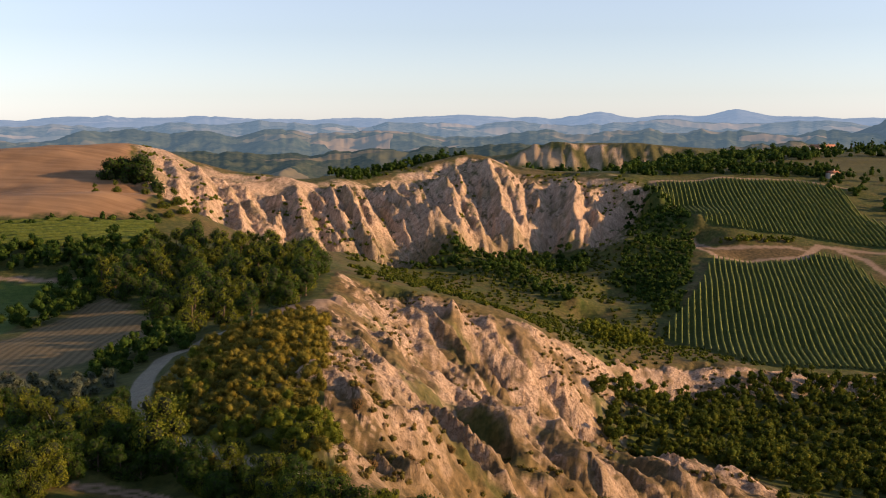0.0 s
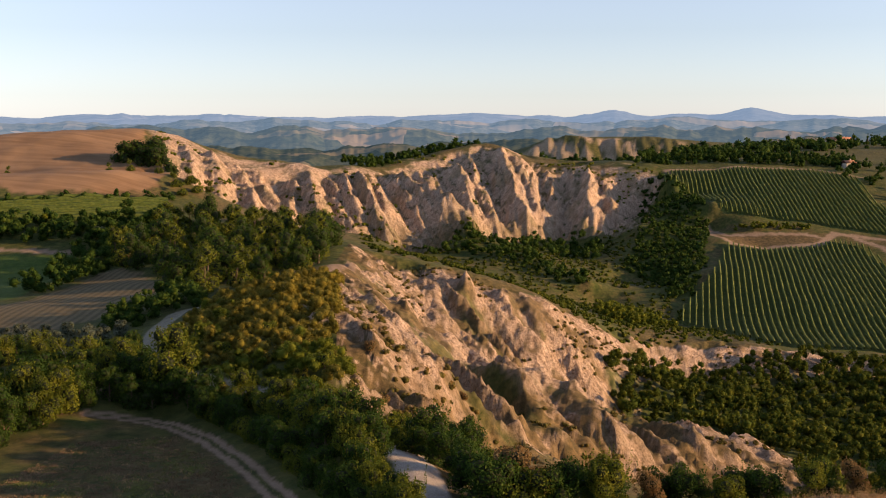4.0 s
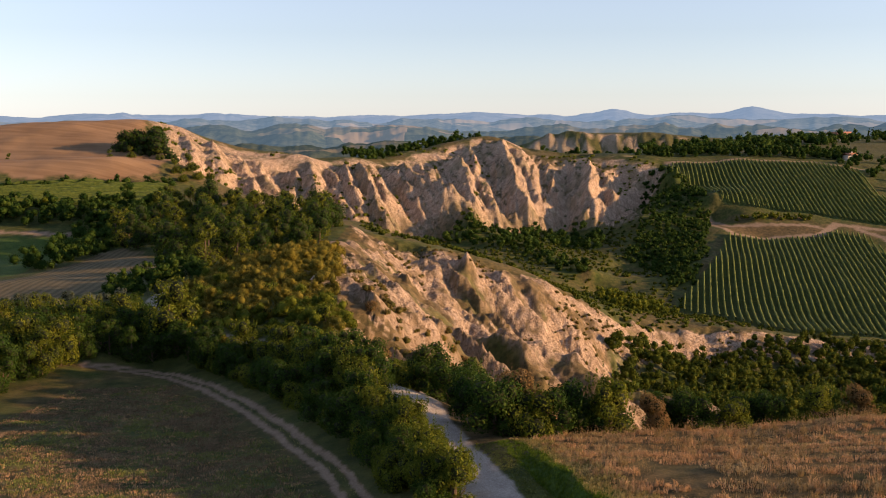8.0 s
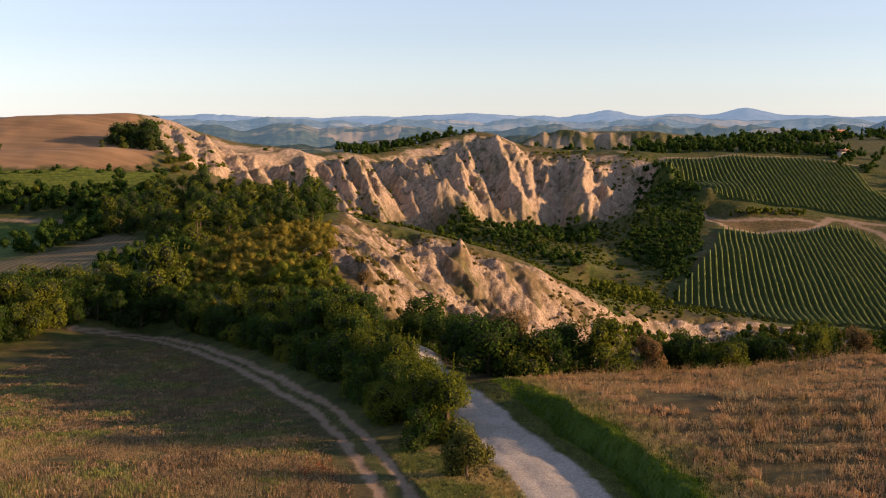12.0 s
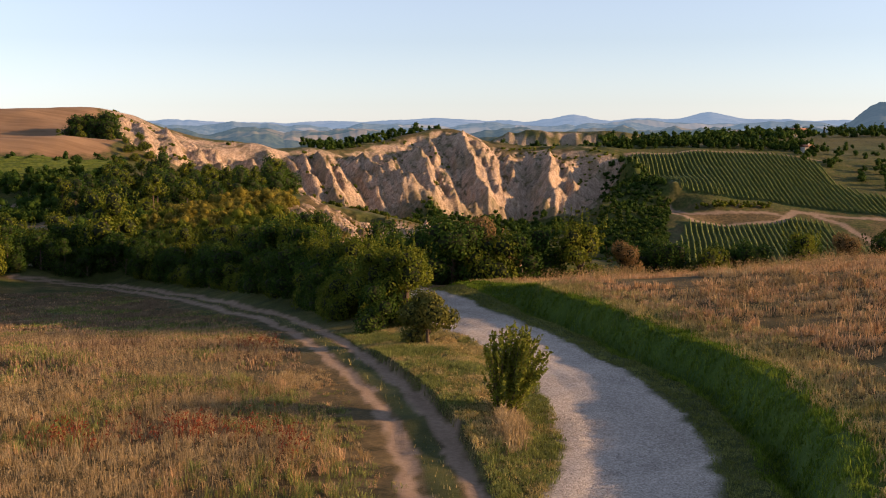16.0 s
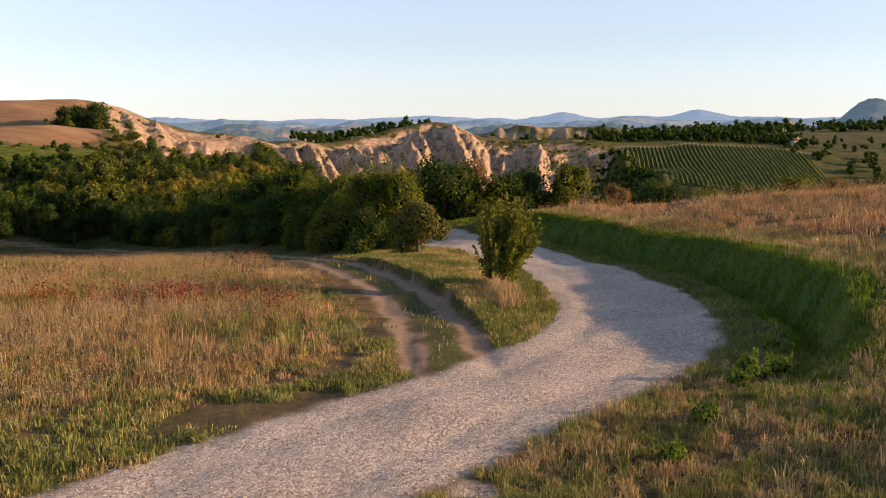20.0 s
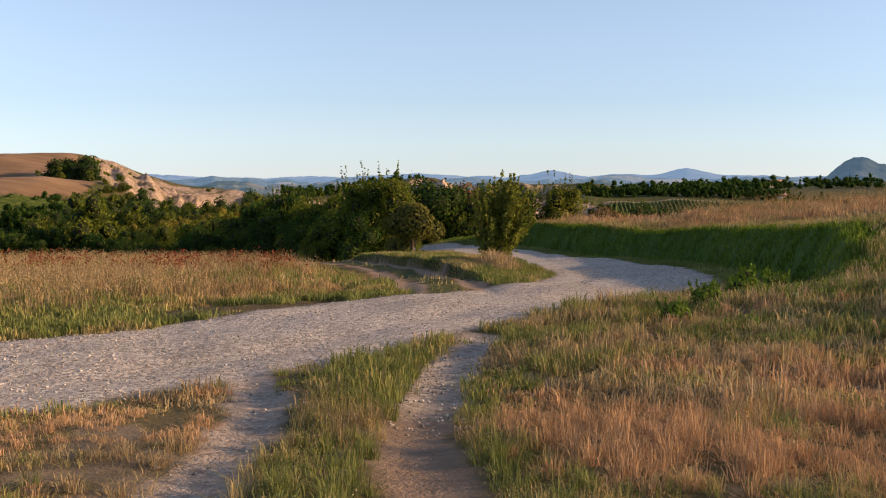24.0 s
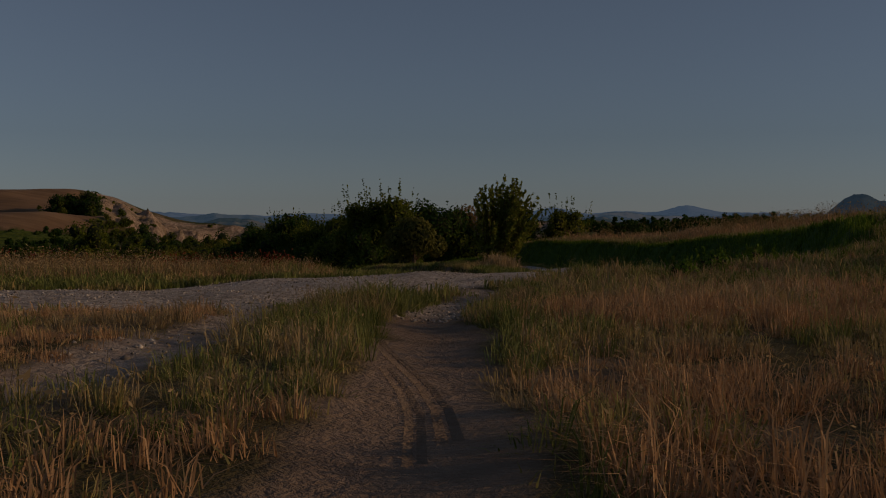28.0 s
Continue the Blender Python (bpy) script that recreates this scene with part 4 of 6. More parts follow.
def plant(key, kind, h, w, lumps, leaves, leaf, mat, seed, label, category, bare=0.1, shoots=0, narrow=0.55):
    """A template of one plant: an empty root with a trunk and a crown."""
    g = np.random.default_rng(seed)
    low = bare * h
    L = lumps_for(g, h, w, lumps, max(bare, 0.12))
    v, q, t = crown_arrays(g, L, int(leaves * 1.25), leaf * 1.12, narrow, 0.62, 0.02 * h)
    if shoots:
        parts = [v[:4 * len(q)]]
        for k in range(shoots):
            a, rr = g.uniform(0, 6.283), 0.5 * w * math.sqrt(g.uniform(0, 0.8))
            base = np.array([rr * math.cos(a), rr * math.sin(a), h * g.uniform(0.45, 0.75)])
            tip = base + np.array([0.25 * rr * math.cos(a), 0.25 * rr * math.sin(a), h * g.uniform(0.25, 0.45)])
            f = g.uniform(0, 1, (26, 1))
            c = base + (tip - base) * f + g.normal(0, 0.025 * w, (26, 3)) * (1.1 - f)
            parts.append(leaf_quads(g, c, np.tile((0, 0, 0.3), (26, 1)), leaf, narrow)[0])
        lv = np.concatenate(parts)
        core = v[4 * len(q):]
        shift = len(lv) - 4 * len(q)
        q = np.arange(len(lv)).reshape(-1, 4)
        t = None if t is None else t + shift
        v = np.concatenate([lv, core])
    root = tagged(new(kind), label, category)
    crown = new("crown", fast_mesh(kind + "_crown", v, q, t, [mat, CROWN_SHADE]))
    trunk = new("trunk", trunk_mesh(g, kind + "_trunk", h * 0.8, 0.035 * h + 0.02, 4, 0.28 * w / h))
    crown.parent = trunk.parent = root
    root.location = (0, -900 - 20 * len(TEMPLATES), -300)
    TEMPLATES[key] = [root, False]
    return root


def fan_shrub(key, h, w, shoots, per, leaf, mat, seed, label, category):
    """A shrub of many leafy shoots that fan out from its base, leaning downwind."""
    g = np.random.default_rng(seed)
    leaves, twigs, toff = [], [], 0
    tq = []
    for k in range(shoots):
        a, tilt = g.uniform(0, 6.283), g.uniform(0, 1)**0.7
        length = h * g.uniform(0.55, 1.05) * (1 - 0.25 * tilt)
        foot = np.array([0.16 * w * tilt * math.cos(a), 0.16 * w * tilt * math.sin(a), 0.0])
        side = np.array([0.5 * w * tilt * math.cos(a) + 0.09 * h, 0.5 * w * tilt * math.sin(a), 0])
        f = g.uniform(0.12, 1, (per, 1))**0.85
        stem = lambda u: foot + side * u**1.4 + np.array([0, 0, length]) * u
        c = stem(f) + g.normal(0, 0.075, (per, 3)) * (1.15 - f)
        leaves.append(leaf_quads(g, c, np.tile(side / w * 0.6 + (0, 0, 0.4), (per, 1)), leaf, 0.45)[0])
        tv, tf = tube([tuple(stem(np.array([u]))) for u in (0.0, 0.4, 0.75, 1.0)], [0.014, 0.010, 0.007, 0.003], 4)
        twigs.append(np.array(tv, float))
        tq.append(np.array(tf) + toff)
        toff += len(tv)
    v = np.concatenate(leaves)
    root = tagged(new("shrub"), label, category)
    crown = new("crown", fast_mesh("shrub_crown", v, np.arange(len(v)).reshape(-1, 4), None, [mat]))
    trunk = new("trunk", fast_mesh("shrub_trunk", np.concatenate(twigs), np.concatenate(tq), None, [BARK]))
    crown.parent = trunk.parent = root
    root.location = (0, -900 - 20 * len(TEMPLATES), -300)
    TEMPLATES[key] = [root, False]
    return root


def place(key, x, y, scale=1.0, sink=0.05, turn=None, z=None, label="", group=""):
    root, used = TEMPLATES[key]
    zz = ground_at(x, y) if z is None else z
    m = Matrix.LocRotScale((x, y, zz - sink), Euler((0, 0, rng.uniform(0, 6.28) if turn is None else turn)), Vector((scale,) * 3))
    if used:
        ob = copy_thing(root, m)
        ob.scale = (scale,) * 3
    else:
        ob = root
        ob.matrix_basis = m
        TEMPLATES[key][1] = True
    if label or group:
        tagged(ob, label, group=group)
    return ob


def scatter(poly, spacing, seed, jitter=0.45):
    """Jittered points in a polygon of the plan."""
    g = np.random.default_rng(seed)
    xs, ys = [p[0] for p in poly], [p[1] for p in poly]
    X, Y = np.meshgrid(np.arange(min(xs), max(xs), spacing), np.arange(min(ys), max(ys), spacing))
    X = X.ravel() + g.uniform(-jitter, jitter, X.size) * spacing
    Y = Y.ravel() + g.uniform(-jitter, jitter, Y.size) * spacing
    k = inside(X, Y, poly)
    return X[k], Y[k]


def plant_all(keys, pts, lo, hi, seed, group="", sink=0.15):
    g = np.random.default_rng(seed)
    X, Y = pts
    k = off_lane(X, Y)
    X, Y = X[k], Y[k]
    Z = height(X, Y)
    for x, y, z in zip(X, Y, Z):
        place(keys[g.integers(len(keys))], x, y, g.uniform(lo, hi), sink, g.uniform(0, 6.28), z, "", group)


def far_wood(name, pts, h, w, leaf, leaves, mat, seed, label):
    """Distant woodland in one piece: a crown of clumps for every tree."""
    g = np.random.default_rng(seed)
    X, Y = pts
    k = off_lane(X, Y)
    X, Y = X[k], Y[k]
    if len(X) == 0:
        return
    Z = height(X, Y)
    vs, qs, ts, off = [], [], [], 0
    for x, y, z in zip(X, Y, Z):
        k = g.uniform(0.65, 1.3)
        hh, ww = h * k * g.uniform(0.8, 1.25), w * k
        L = lumps_for(g, hh, ww, 4, 0.2)
        v, q, t = crown_arrays(g, L, int(leaves * 1.9), leaf * 0.88, 0.75, 0.84, 0.0, 1)
        v = v + np.array([x, y, z - 0.2])
        vs.append(v)
        qs.append(q + off)
        ts.append(t + off)
        off += len(v)
    me = fast_mesh(name, np.concatenate(vs), np.concatenate(qs), np.concatenate(ts), [mat])
    return tagged(new(name, me), label, "woodland", kind="stuff")


# templates: nearby shrubs with fine leaves
plant("near_round", "shrub", 2.2, 2.3, 9, 3600, 0.11, LEAF_MID, 11, "rounded green hedgerow shrub with small leaves", "shrub", 0.05)
plant("near_yellow", "shrub", 1.6, 1.9, 8, 3200, 0.10, leaf_material("leaf_lime", (0.05, 0.06, 0.014), (0.13, 0.13, 0.03), (0.22, 0.19, 0.05)), 12, "low yellow-green shrub on the grassy strip", "shrub", 0.03)
plant("near_tall", "shrub", 3.6, 2.5, 10, 4400, 0.12, LEAF_MID, 13, "tall bushy shrub with upright shoots by the lane", "shrub", 0.05, 26)
fan_shrub("near_shoots", 2.7, 1.6, 150, 100, 0.125, leaf_material("leaf_bush", (0.05, 0.07, 0.011), (0.19, 0.21, 0.03), (0.34, 0.33, 0.06)), 14, "small upright shrub with leafy shoots fanning out beside the gravel lane", "shrub")
plant("near_rust", "shrub", 2.6, 2.4, 8, 3200, 0.11, LEAF_RUST, 15, "rust-tinged shrub drying at the field's edge", "shrub", 0.05, 14)
plant("near_dark", "shrub", 2.9, 3.0, 9, 3800, 0.13, LEAF_DARK, 16, "dense dark green thicket shrub", "shrub", 0.03, 10)
# templates: trees and shrubs farther off
plant("mid_shrub", "shrub", 2.4, 2.9, 7, 1500, 0.19, LEAF_MID, 21, "green shrub on the scrubby hill", "shrub", 0.03)
plant("mid_gold", "shrub", 1.7, 2.6, 6, 1200, 0.18, LEAF_GOLD, 22, "golden yellow shrub on the scrubby hill", "shrub", 0.02)
plant("mid_rust", "shrub", 1.6, 2.4, 6, 1100, 0.18, LEAF_RUST, 23, "rust-brown shrub on the clay slope", "shrub", 0.02)
plant("mid_tree", "tree", 5.4, 4.6, 10, 3000, 0.21, LEAF_MID, 24, "leafy yellow-green tree in the hedgerow", "tree", 0.12, 12)
plant("mid_dark", "tree", 5.0, 4.6, 9, 2600, 0.22, LEAF_DARK, 25, "dark green hedgerow tree", "tree", 0.06, 6)
plant("forest_tree", "tree", 10.5, 8.5, 11, 2600, 0.42, LEAF_DARK, 26, "dark green broadleaf tree in dense wood", "tree", 0.12)
plant("forest_tree_light", "tree", 9.5, 7.2, 10, 2400, 0.40, LEAF_MID, 27, "mid green broadleaf tree in dense wood", "tree", 0.12)
plant("olive", "tree", 3.0, 3.6, 7, 1000, 0.23, LEAF_OLIVE, 28, "silvery olive tree in a row", "olive tree", 0.15)
plant("cypress", "tree", 11.0, 2.6, 8, 420, 0.6, LEAF_DARK, 29, "slim dark cypress on the ridge", "cypress", 0.05)

# ---- hedgerow between track and lane, lane side ----
for key, x, y, sc in (("near_shoots", 1.35, 26.7, 1.0), ("near_yellow", -1.5, 38.4, 1.3), ("near_tall", -2.9, 45.3, 1.12), ("near_tall", -4.3, 46.8, 1.15), ("near_dark", -3.9, 44.6, 0.85), ("near_round", -4.4, 49.4, 1.25),
                      ("near_tall", -4.9, 52.0, 1.05), ("near_dark", -4.1, 48.0, 0.95), ("near_dark", -5.2, 50.8, 1.0), ("near_round", -6.2, 55.5, 1.5), ("near_tall", -6.8, 58.0, 1.2), ("near_dark", -6.6, 54.0, 1.0), ("near_round", -8.6, 60.8, 1.3)):
    place(key, x, y, sc, 0.08, 0.0 if key == "near_shoots" else None, None, "", "shrubs between track and lane")
plant("verge_weed", "weed", 0.42, 0.55, 5, 420, 0.055, leaf_material("leaf_weed", (0.05, 0.10, 0.012), (0.14, 0.22, 0.025), (0.26, 0.30, 0.05)), 17, "bright green leafy weed on the verge beside the ditch", "weed", 0.02, 6)
for x, y, sc in ((5.0, 14.6, 1.1), (5.5, 15.0, 0.9), (3.6, 11.7, 0.8), (2.9, 10.2, 0.7), (4.6, 13.9, 0.7), (5.9, 17.0, 0.8)):
    place("verge_weed", x, y, sc, 0.03, None, None, "", "weeds on the verge")
# thicket beyond the lane, along the far edge of the right-hand field
edge = [(-1.2, 61.0), (1.0, 61.0), (3.5, 61.5), (6.5, 62), (9.5, 63.0), (12.5, 64), (15, 64), (18, 65), (21, 65), (24, 65.5), (27, 66), (30, 66), (34, 66.5)]
for k, (x, y) in enumerate(edge):
    place(("near_dark", "near_round", "near_dark", "near_tall", "near_rust")[k % 5], x, y, (1.15, 1.3, 1.0, 0.95, 1.1)[k % 5] * (1.35 if k < 4 else 1.0), 0.35, None, None, "", "shrubs along the field edge")
    if k % 2 == 0:
        place("near_dark", x + 1.3, y + 2.2, 1.2, 0.6, None, None, "", "shrubs along the field edge")
for x, y, sc in ((-11, 66, 1.25), (-9.6, 63, 1.15), (-12.5, 71, 1.3), (-8.3, 58.5, 1.1)):
    place("near_tall", x, y, sc, 0.1, None, None, "", "shrubs between track and lane")
for x, y, sc in ((-2.6, 65.5, 1.4), (-4.0, 70, 1.35), (-5.4, 74.5, 1.3), (-7.0, 79.5, 1.2), (-9.0, 84.5, 1.1)):
    place("near_dark", x, y, sc, 0.3, None, None, "", "shrubs along the field edge")
place("near_rust", 0.0, 63.6, 1.75, 0.2)
place("near_rust", 2.2, 67.0, 1.3, 0.5)
# dense hedge along the far side of the track
plant_all(["mid_dark", "mid_dark", "mid_tree", "mid_shrub"], scatter(WOODS["track_hedge"], 3.0, 31), 0.62, 0.92, 32, "hedge along the track")
hx = np.interp(np.linspace(0, 1, 36), np.linspace(0, 1, 6), (-34, -29, -23, -15.1, -9, -6.4))
hy = np.interp(np.linspace(0, 1, 36), np.linspace(0, 1, 6), (99.6, 94.4, 85.2, 70.6, 58.6, 51.4))
plant_all(["near_dark", "near_round", "near_dark"], (hx, hy), 0.85, 1.3, 33, "hedge along the track")
for x, y, sc in ((-36.5, 102.6, 0.8), (-34.5, 101.4, 0.75), (-32.0, 98.6, 0.7), (-38.5, 103.8, 0.85), (-40.5, 105.5, 0.85), (-43, 107.5, 0.9), (-46.5, 109, 0.95), (-49.5, 104, 0.9), (-34, 103.5, 0.8), (-46, 103.6, 0.85), (-48.5, 101.6, 0.8), (-43.2, 103.2, 0.8), (-51, 100.6, 0.85), (-53, 102.5, 0.95), (-40.8, 102.9, 0.7)):
    place("mid_dark", x, y, sc, 0.3, None, None, "", "hedge along the track")
place("mid_tree", -40, 107, 1.5, 0.1, None, None, "tall yellow-green tree rising over the hedge")
place("mid_tree", -48.5, 114, 1.1, 0.1)
place("mid_tree", -57, 122, 1.0, 0.1)
fx = np.interp(np.linspace(0, 1, 22), (0, 0.3, 0.65, 1), (-48, -51, -55, -61))
fy = np.interp(np.linspace(0, 1, 22), (0, 0.3, 0.65, 1), (103, 93, 81, 66))
plant_all(["mid_dark", "mid_dark", "mid_dark", "mid_dark", "mid_tree"], (fx + rng.uniform(-1, 1, 22), fy + rng.uniform(-1, 1, 22)), 0.75, 1.05, 131, "trees at the end of the field")
plant_all(["mid_dark", "mid_dark", "mid_dark", "mid_tree"], (fx - 4.0 + rng.uniform(-1.5, 1.5, 22), fy + 3.0 + rng.uniform(-1.5, 1.5, 22)), 0.8, 1.15, 132, "trees at the end of the field")
plant_all(["mid_dark", "mid_shrub", "mid_tree"], scatter(WOODS["left_low"], 4.5, 35), 0.7, 1.1, 36, "trees below the track")
lx, ly = np.linspace(-10.5, -31, 13), np.linspace(72, 103, 13)
plant_all(["near_dark", "near_round", "near_tall"], (lx, ly), 0.8, 1.05, 34, "hedge along the lane")
plant_all(["near_round", "near_dark", "near_rust"], (np.linspace(-8, -30, 9), np.linspace(76, 103, 9)), 0.8, 1.1, 36, "hedge along the lane")
# scrub on the hill
sx, sy = scatter(WOODS["scrub_hill"], 2.4, 37)
sel = vnoise(sx / 9, sy / 9, 38) + 0.35 * vnoise(sx / 2, sy / 2, 39) + 0.25 * step(105, 150, sy)
for nm, k, mt, lb in (("green_scrub", sel < 0.68, LEAF_MID, "dense green scrub covering the hill"), ("golden_scrub", sel >= 1.02, LEAF_GOLD, "golden yellow broom on the hilltop"), ("olive_scrub", (sel >= 0.68) & (sel < 1.02), leaf_material("leaf_scrub", (0.035, 0.042, 0.008), (0.17, 0.15, 0.026), (0.34, 0.25, 0.04)), "brownish green scrub covering the hill")):
    far_wood(nm, (sx[k], sy[k]), 2.1, 2.8, 0.22, 330, mt, 300 + len(nm), lb)
for x, y in ((-27, 98), (-33, 104), (-40, 118), (-30, 112), (-24, 104), (-36, 126)):
    place("mid_gold", x, y, 0.9, 0.1)
    place("mid_shrub", x + 2.4, y + 1.5, 1.0, 0.1)
plant_all(["mid_shrub", "mid_dark", "mid_rust", "mid_shrub"], scatter(WOODS["front_scrub"], 2.9, 43), 0.6, 1.0, 44, "shrubs above the clay slope")
bx, by = scatter(BADLANDS, 2.6, 46)
bk = fbm(bx / 14, by / 14, 3, 47) > 0.18
for x, y in ((-16, 112), (-12, 122), (-20, 128), (-8, 140), (-15, 150)):
    place("mid_rust", x, y, 0.8, 0.1)
far_wood("slope_scrub", (bx[bk], by[bk]), 0.6, 1.8, 0.22, 60, leaf_material("leaf_slope", (0.05, 0.055, 0.014), (0.15, 0.125, 0.034), (0.27, 0.16, 0.05)), 48, "low green and rust scrub on the clay slope")
cx, cy = scatter(CLIFF, 5.0, 49)
ck = fbm(cx / 30, cy / 30, 3, 50) + step(600, 500, cy) * 0.3 > 0.42 + 0.35 * step(-105, -120, cx)
# forest in the hollow
plant_all(["forest_tree", "forest_tree_light", "forest_tree_light"], scatter(WOODS["forest"], 8.4, 39), 0.72, 1.15, 40, "trees of the wood")
far_wood("lane_side_wood", scatter([(-78, 207), (-66, 199), (-61, 180), (-64, 164), (-72, 160), (-76, 172), (-71, 190)], 3.6, 93), 3.6, 4.0, 0.5, 120, LEAF_DARK, 94, "dark shrubs between the stubble field and the lane")
far_wood("field_side_wood", scatter([(-136, 284), (-124, 286), (-113, 289), (-112, 264), (-107, 240), (-109, 214), (-115, 212), (-119, 239), (-128, 272)], 4.6, 95), 5.0, 5.4, 0.6, 130, LEAF_DARK, 96, "dark trees between the green field and the stubble")
# olive trees under the stubble field
ox, oy = np.meshgrid(np.arange(-128, -62, 4.2), np.arange(0, 14, 4.2))
ox, oy = ox.ravel(), (144 + (ox + 66) * -0.24 + oy).ravel()
plant_all(["olive"], (ox + rng.uniform(-.8, .8, ox.size), oy + rng.uniform(-.8, .8, ox.size)), 0.7, 1.1, 42, "olive trees")
# hill: clump at the brink and lone trees
plant("clump_tree", "tree", 9.8, 12.5, 15, 1100, 0.9, LEAF_DARK, 45, "broad dark tree in a clump at the cliff's brink", "tree", 0.02)
for x, y, sc in ((-183, 478, 1.0), (-175, 475, 0.95), (-193, 479, 1.0), (-180, 484, 1.0), (-189, 484, 0.95), (-168, 471, 0.7)):
    place("clump_tree", x, y, sc, 0.8, None, None, "", "clump at the brink")
for x, y, sc in ((-164, 389, 0.42), (-153.5, 384, 0.52), (-207, 392, 0.42), (-143, 388, 0.5)):
    place("forest_tree_light", x, y, sc, 0.2)
for x, y, sc in ((-131, 386, 0.75), (-126, 380, 0.65), (-134, 378, 0.6), (-124, 390, 0.55), (-129, 372, 0.6)):
    place("forest_tree_light", x, y, sc, 0.3)
hedge_x = np.arange(-235, -128, 3.2)
far_wood("terrace_hedge", (hedge_x + rng.uniform(-2, 2, hedge_x.size), 334 + (hedge_x + 175) * 0.6 * (hedge_x > -175) + rng.uniform(-1, 1, hedge_x.size)), 2.8, 3.8, 0.6, 90, LEAF_DARK, 51, "dark hedge of shrubs along the terrace")
tx, ty = scatter(TERRACE, 12.0, 52)
k = (ty < 312)
far_wood("terrace_trees", (tx[k], ty[k]), 5.5, 5.0, 0.8, 130, LEAF_MID, 53, "scattered trees below the terraced vines")
far_wood("terrace_low_wood", scatter(WOODS["terrace_low_wood"], 5.0, 54), 6.0, 5.5, 0.8, 130, LEAF_DARK, 55, "dark trees around the small green field")
far_wood("hollow_wood", scatter(WOODS["hollow"], 4.6, 56), 5.6, 5.4, 0.75, 120, LEAF_HOLLOW, 57, "dense low woodland in the hollow")
far_wood("hollow_front_wood", scatter(WOODS["hollow_front"], 4.2, 58), 4.5, 4.6, 0.6, 120, LEAF_HOLLOW, 59, "scrubby woodland under the ridge")
far_wood("bowl_wood", scatter(WOODS["bowl_right"], 3.8, 60), 2.6, 4.4, 0.7, 70, LEAF_DARK, 61, "dark woodland on the shaded side of the bowl")
far_wood("bowl_floor_wood", scatter(WOODS["bowl_floor"], 7.0, 62), 5.5, 6.0, 1.0, 90, LEAF_DARK, 63, "trees at the foot of the cliffs")
far_wood("rib_wood", scatter(WOODS["rib_side"], 6.0, 64), 5.0, 5.5, 0.9, 90, LEAF_DARK, 65, "trees along the foot of the clay rib")
far_wood("ridge_wood", scatter(WOODS["ridge_top"], 6.5, 66), 6.0, 6.5, 1.1, 80, LEAF_DARK, 67, "wood on top of the cliffs")
far_wood("back_wood", scatter(WOODS["back_wood"], 7.0, 68), 8.0, 7.5, 1.2, 80, LEAF_DARK, 69, "wood behind the upper vineyard")
far_wood("cliff_scrub", (cx[ck], cy[ck]), 1.3, 3.0, 0.6, 40, LEAF_MID, 50, "low scrub clinging to the cliff gullies")
far_wood("behind_wood", scatter(WOODS["behind_wood"], 11.0, 72), 8, 9.5, 1.5, 70, LEAF_DARK, 73, "dark woods on the slope behind the cliffs")
vx, vy = scatter([(-72, 500), (-20, 565), (30, 598), (66, 588), (95, 560), (75, 470), (66, 425), (98, 374), (60, 357), (20, 313), (-10, 304), (-45, 296), (-62, 380), (-72, 430)], 4.0, 75)
vk = fbm(vx / 14, vy / 14, 3, 76) > -0.35
far_wood("valley_bushes", (vx[vk], vy[vk]), 1.1, 2.7, 0.55, 30, LEAF_HOLLOW, 77, "scattered low bushes on the valley slopes")
qx, qy = scatter([(60, 850), (170, 850), (300, 920), (260, 1070), (40, 1060), (-60, 960)], 15.0, 78)
far_wood("ridge_back_wood", (qx, qy), 8, 13, 2.0, 70, LEAF_DARK, 79, "dark woods on the slopes beyond the bowl")
far_wood("valley_scrub", scatter(WOODS["valley_scrub"], 4.5, 70), 4.5, 4.2, 0.7, 100, LEAF_MID, 71, "pale scrub on the valley floor")


# ---- vineyards ----
VINE = plain("vine_leaf", (0.05, 0.078, 0.015), (0.19, 0.205, 0.042), 0.7)


TERRACE_VINE = plain("terrace_vine_leaf", (0.03, 0.055, 0.010), (0.10, 0.125, 0.024), 0.7)


def vine_row(a, b, h=1.7, w=0.8, seed=0, leaf=None):
    """One trellised row: a ragged hedge of vine leaves with end posts."""
    g = np.random.default_rng(seed)
    n = max(4, int(math.hypot(b[0] - a[0], b[1] - a[1]) / 1.6))
    f = np.linspace(0, 1, n)
    X, Y = a[0] + (b[0] - a[0]) * f, a[1] + (b[1] - a[1]) * f
    Z = height(X, Y)
    dx, dy = b[1] - a[1], a[0] - b[0]
    L = math.hypot(dx, dy)
    dx, dy = dx / L, dy / L
    prof = [(-0.32, 0.35), (-0.5, 0.75), (-0.28, 1.0), (0.28, 1.0), (0.5, 0.75), (0.32, 0.35)]
    v = []
    for o, hh in prof:
        wob, hob = w * o * g.uniform(0.6, 1.4, n), h * hh * g.uniform(0.8, 1.2, n)
        v.append(np.stack([X + dx * wob, Y + dy * wob, Z + hob], 1))
    v = np.stack(v, 1).reshape(-1, 3)
    q = []
    for k in range(n - 1):
        for s in range(5):
            i = 6 * k + s
            q.append((i, i + 1, i + 7, i + 6))
    row = tagged(new("vine_trellis", fast_mesh("vine_trellis", v, np.array(q), None, [leaf or VINE])), "long green trellised row of vines", "vine row", "vineyard rows")
    return row


